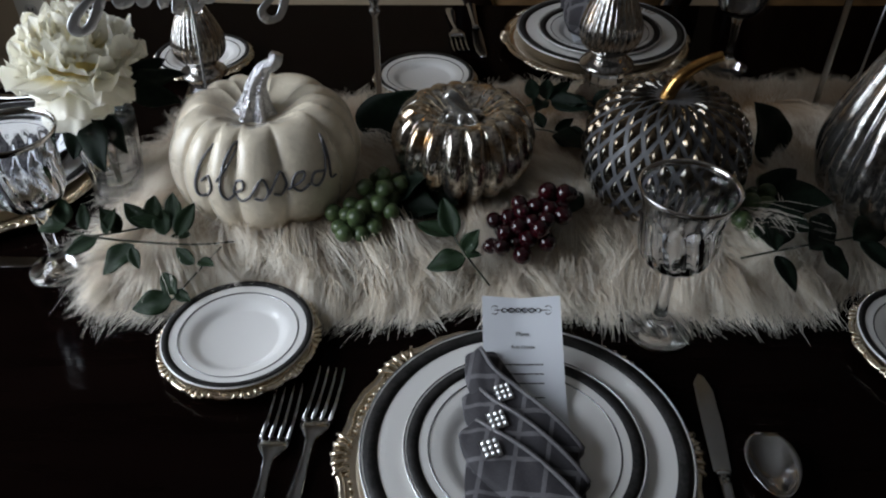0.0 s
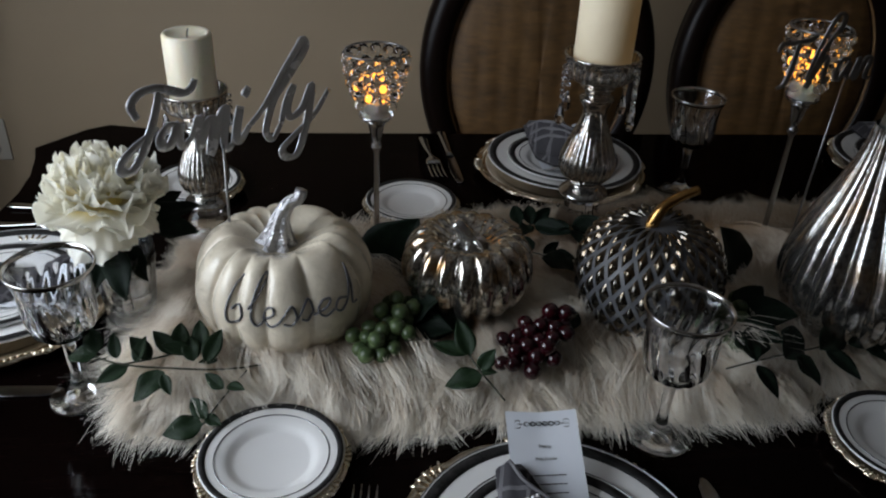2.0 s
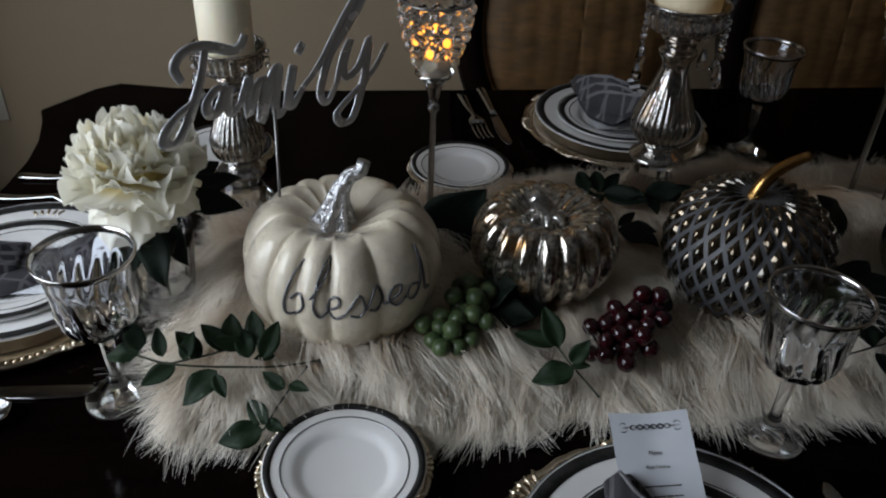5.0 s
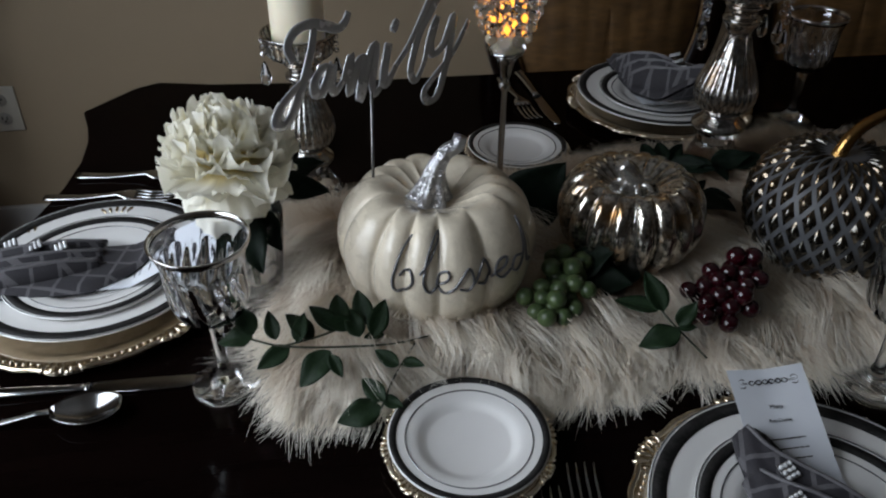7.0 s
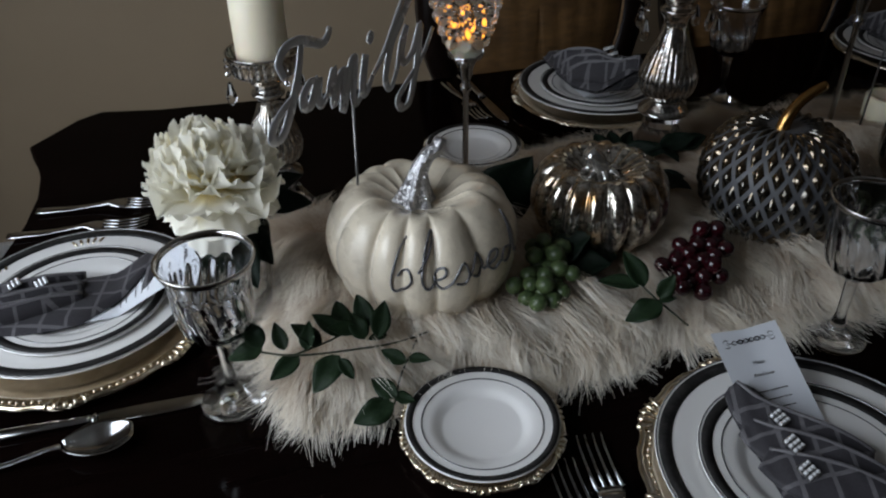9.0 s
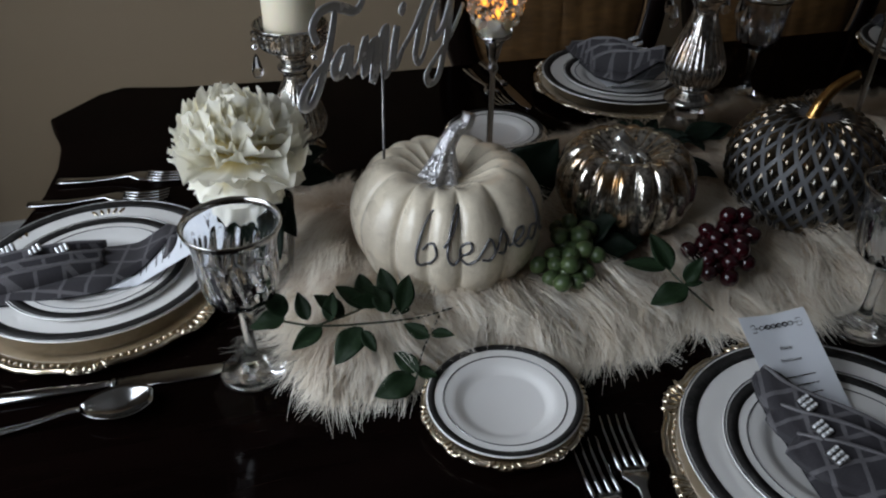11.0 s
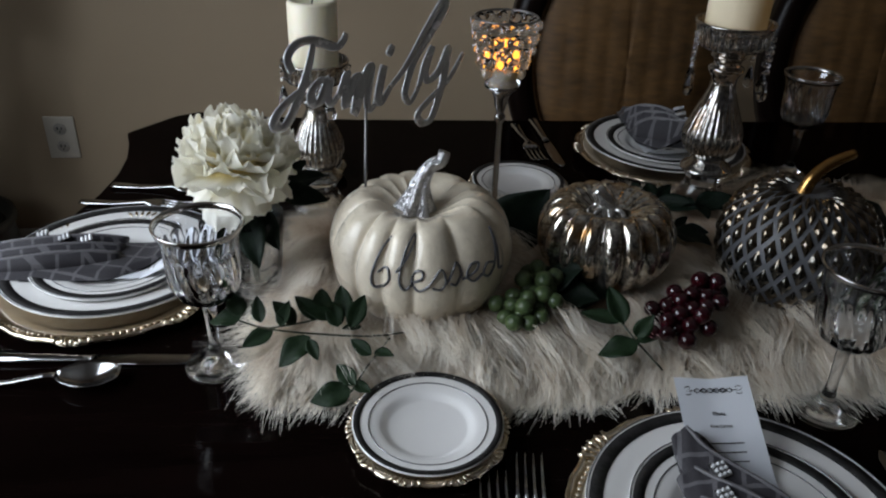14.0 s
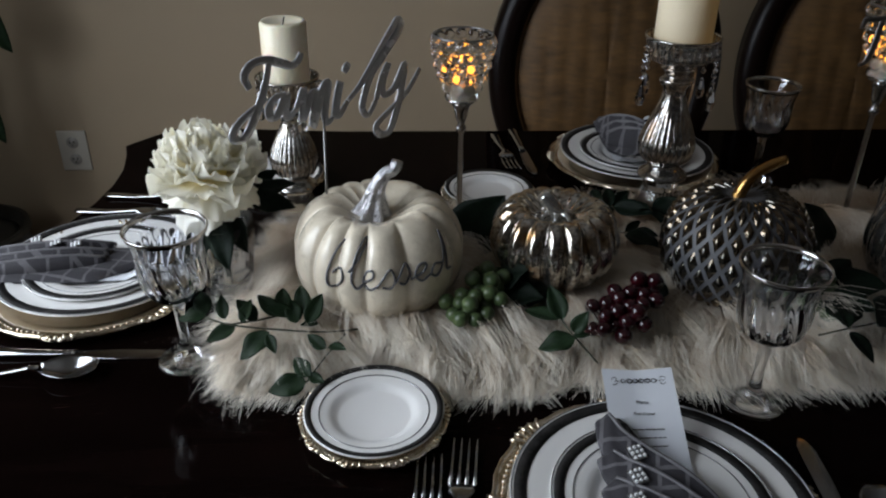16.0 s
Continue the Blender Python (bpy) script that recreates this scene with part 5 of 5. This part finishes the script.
spray("leaf_sprig", "blackish green silk sprig between the pumpkins", [[(0.120, 0.915, 0.815), (0.145, 0.897, 0.82), (0.165, 0.865, 0.82)]], [
    (0.132, 0.908, 0.82, 0.125, 0.934, 0.83), (0.146, 0.901, 0.82, 0.170, 0.914, 0.83), (0.145, 0.894, 0.82, 0.177, 0.850, 0.83), (0.159, 0.900, 0.82, 0.182, 0.872, 0.83),
], LEAVES_BLACK, 1.1)
lone = thing("broad_leaf", (0, 0, 0), "broad blackish green leaf propped between two pumpkins", "leaf")
part("twig", tube([(-0.088, 0.935, 0.785), (-0.086, 0.905, 0.81)], 0.0014, 6), TWIG, lone)
set_leaf(lone, BROAD, (-0.096, 0.900, 0.802), (-0.046, 0.866, 0.885), 38, 1.1)
lone = thing("broad_leaf", (0, 0, 0), "broad dark green leaf propped upright behind the diamond pumpkin", "leaf")
part("twig", tube([(0.430, 0.865, 0.785), (0.427, 0.862, 0.80)], 0.0014, 6), TWIG, lone)
set_leaf(lone, BROAD, (0.427, 0.862, 0.795), (0.399, 0.850, 0.884), 12, 1.15)


# ---- grapes ----
def grapes(label, spine, count, r, spread, material, seed, leaves=()):
    """A bunch of grapes heaped along a spine on the fur."""
    g = thing("grape_bunch", (0, 0, 0), label, "grapes")
    rng = random.Random(seed)
    line = smooth_line(spine, 8)
    me = to_mesh("grape", ball(r, sub=3, squash=(1, 1, 1.12)), material)
    spots = []
    tries = 0
    while len(spots) < count and tries < 6000:
        tries += 1
        v = rng.random()
        q = line[int(v * (len(line) - 1))] + Vector((rng.gauss(0, spread), rng.gauss(0, spread), abs(rng.gauss(0, spread * 0.8)) - 0.004)) * (0.55 + 0.6 * math.sin(math.pi * min(1, 0.25 + 0.75 * (1 - v))))
        if all((q - o).length > r * 1.5 for o in spots) and q.z > 0.79:
            spots.append(q)
    for q in spots:
        k = rng.uniform(0.86, 1.06)
        part("grape", me, None, g, m=Matrix.Translation(q) @ pose(0, 0, 0, rng.uniform(0, 90), rng.uniform(0, 90), 0) @ Matrix.Diagonal((k, k, k, 1)))
    part("stalk", tube(line, 0.0016, 6), TWIG, g)
    for base, tip in leaves:
        set_leaf(g, BROAD, base, tip)
    return g


grapes("bunch of frosted green artificial grapes on fur", [(-0.045, 0.762, 0.832), (-0.070, 0.738, 0.833), (-0.088, 0.711, 0.828), (-0.103, 0.684, 0.821)], 26, 0.0102, 0.0098, GRAPE_GREEN, 3,
       [((-0.058, 0.742, 0.82), (-0.012, 0.708, 0.842)), ((-0.055, 0.748, 0.82), (0.012, 0.728, 0.836)), ((-0.058, 0.755, 0.82), (-0.03, 0.735, 0.866))])
grapes("bunch of glossy wine-red artificial grapes on fur", [(0.140, 0.727, 0.836), (0.118, 0.713, 0.836), (0.091, 0.694, 0.825), (0.067, 0.671, 0.811)], 34, 0.0100, 0.0070, GRAPE_RED, 5,
       [((0.135, 0.725, 0.815), (0.160, 0.762, 0.83))])
grapes("bunch of green grapes half hidden by dark leaves", [(0.372, 0.752, 0.815), (0.352, 0.735, 0.815), (0.336, 0.715, 0.805)], 15, 0.0115, 0.015, GRAPE_GREEN, 9,
       [((0.375, 0.75, 0.82), (0.43, 0.72, 0.845)), ((0.372, 0.755, 0.82), (0.41, 0.775, 0.85)), ((0.36, 0.72, 0.82), (0.395, 0.68, 0.835))])

# ---- peony in a crystal vase ----
vase = thing("crystal_vase", (-0.412, 0.838, TABLE + 0.0006), "small clear pressed-glass vase at the fur edge", "vase")
prof = [(0, 0), (0.033, 0), (0.035, 0.004), (0.031, 0.018), (0.033, 0.05), (0.038, 0.095), (0.040, 0.118), (0.0375, 0.118), (0.0355, 0.095), (0.030, 0.05), (0.027, 0.012), (0, 0.010)]
part("glass_body", lathe(prof, 80, lambda a, r, z: r * (1 + 0.03 * math.sin(20 * a + 90 * z) * (1 if 0.012 < z < 0.1 and r > 0.0305 else 0))), CRYSTAL, vase)


def petal_mesh(length, width, bend, ruffle, seed, cup=0.22):
    """A fan of a petal along y that bends up (or down, below nought), with a frilled, nicked edge."""
    bm = bmesh.new()
    rng = random.Random(seed)
    ph = [rng.uniform(0, 6.28) for _ in range(7)]
    top, low = [], []
    for i in range(15):
        v = i / 14
        a, b = [], []
        w = width * (0.20 + 0.80 * math.sin(math.pi * 0.5 * min(1, v * 1.3)))
        for j in range(29):
            u = j / 14 - 1
            frill = ruffle * v ** 1.8 * (math.sin(4 * u + ph[0]) + 0.8 * math.sin(8 * u + ph[1] + 2 * v) + 0.42 * v * math.sin(16 * u + ph[4]))
            nick = length * v ** 4 * (0.05 * math.sin(4 * u + ph[2]) + 0.032 * math.sin(9 * u + ph[3]) + 0.010 * math.sin(21 * u + ph[5]))
            turn = v * bend if abs(bend) > 0.05 else v * 0.05
            k = length / (bend if abs(bend) > 0.05 else 0.05)
            x = u * w * 0.5 * (1 - 0.12 * v * u * u) + 0.3 * frill * math.sin(6 * u + ph[6])
            y = k * math.sin(turn) - length * 0.34 * abs(u) ** 2.6 * v + nick
            z = k * (1 - math.cos(turn)) + length * cup * u * u * v + frill
            a.append(bm.verts.new((x, y, z)))
            b.append(bm.verts.new((x, y, z - 0.0005)))
        top.append(a), low.append(b)
    for g in (top, low):
        for i in range(14):
            for j in range(28):
                bm.faces.new((g[i][j], g[i][j + 1], g[i + 1][j + 1], g[i + 1][j]))
    return to_mesh("petal", bm, PETAL)


peony = thing("peony", (-0.423, 0.842, 0.918), "full ivory silk peony with butter-yellow heart and dark leaves", "flower")
SKIRT = [petal_mesh(0.053, 0.068, -0.9, 0.0026, k, 0.0) for k in range(4)]
SPREAD = [petal_mesh(0.060, 0.070, 0.5, 0.0064, 10 + k, 0.04) for k in range(6)]
MIDDLE = [petal_mesh(0.046, 0.054, 0.8, 0.0070, 20 + k, 0.06) for k in range(6)]
INNER = [petal_mesh(0.036, 0.044, 1.0, 0.0068, 30 + k, 0.08) for k in range(6)]
rng = random.Random(4)
# whorls: number, shapes, lift, height, distance from the axis, play
for count, meshes, lift, rise, push, play in ((8, SKIRT, -10, 0.006, 0.020, 8), (7, SKIRT, 6, 0.010, 0.018, 8), (9, SPREAD, -8, 0.020, 0.022, 10), (9, SPREAD, 6, 0.025, 0.018, 12),
                                              (9, MIDDLE, 4, 0.036, 0.022, 14), (9, MIDDLE, 18, 0.042, 0.018, 14), (9, INNER, 22, 0.050, 0.018, 18), (8, INNER, 36, 0.054, 0.012, 18), (6, INNER, 54, 0.056, 0.006, 18)):
    for i in range(count):
        a = 360 * (i + 0.5 * rng.random()) / count + lift * 2
        m = pose(0, 0, rise + rng.uniform(-0.003, 0.003), 0, 0, a) @ pose(0, push, 0, lift + rng.uniform(-play, play), rng.uniform(-play, play), rng.uniform(-14, 14)) @ Matrix.Scale(rng.uniform(0.80, 1.08), 4)
        part("petal", rng.choice(meshes), None, peony, m=m)
part("heart", ball(0.024, (0, 0, 0.022), 3, (1, 1, 1.3)), PETAL, peony)
part("flower_stem", tube(smooth_line([(0, 0, 0.0), (0.006, -0.003, -0.06), (0.014, -0.007, -0.150)], 5), 0.0028, 8), TWIG, peony)
for base, tip, roll in (((-0.415, 0.815, 0.905), (-0.397, 0.775, 0.838), 15), ((-0.420, 0.812, 0.905), (-0.436, 0.790, 0.845), -20), ((-0.402, 0.822, 0.905), (-0.376, 0.800, 0.848), 30), ((-0.385, 0.862, 0.90), (-0.318, 0.862, 0.885), 10), ((-0.385, 0.878, 0.90), (-0.322, 0.905, 0.902), -10), ((-0.388, 0.89, 0.90), (-0.348, 0.921, 0.913), 20)):
    off = Vector((-0.423, 0.842, 0.918))
    set_leaf(peony, LONG, Vector(base) - off, Vector(tip) - off, roll, 1.25)

# ---- plant in a low pot by the wall ----
urn = thing("plant_pot", (-1.42, 1.93, 0), "dark bronze round plant pot standing on the floor", "planter")
part("pot", lathe([(0, 0), (0.10, 0), (0.125, 0.02), (0.155, 0.12), (0.165, 0.21), (0.160, 0.27), (0.172, 0.285), (0.170, 0.30), (0.155, 0.30), (0.150, 0.27), (0, 0.265)], 40), URN, urn)
plant = thing("potted_plant", (-1.42, 1.93, 0.266), "drooping dark green broad-leaved plant in a pot", "plant")
part("soil", lathe([(0, 0.010), (0.12, 0.008), (0.148, 0.002), (0, 0.001)], 24), URN, plant)
STRAP = leaf_mesh("leaf", 0.34, 0.3, 0.10, LEAF, 0.15)
rng = random.Random(8)
for a, reach, top, hang in ((-10, 0.16, 0.46, 0.15), (4, 0.20, 0.70, 0.17), (75, 0.16, 0.5, 0.14), (-75, 0.18, 0.5, 0.2), (120, 0.16, 0.55, 0.2), (180, 0.10, 0.6, 0.2), (240, 0.12, 0.5, 0.2), (300, 0.18, 0.36, 0.2), (-35, 0.12, 0.78, 0.2)):
    c, q = math.cos(radians(a)), math.sin(radians(a))
    part("stalk", tube(smooth_line([(0.02 * c, 0.02 * q, 0.008), (0.07 * c, 0.07 * q, top * 0.6), (reach * 0.8 * c, reach * 0.8 * q, top)], 5), 0.004, 6), TWIG, plant)
    set_leaf(plant, STRAP, (reach * 0.8 * c, reach * 0.8 * q, top), ((reach + 0.05) * c, (reach + 0.05) * q, top - hang), rng.uniform(-20, 20), 1.3)
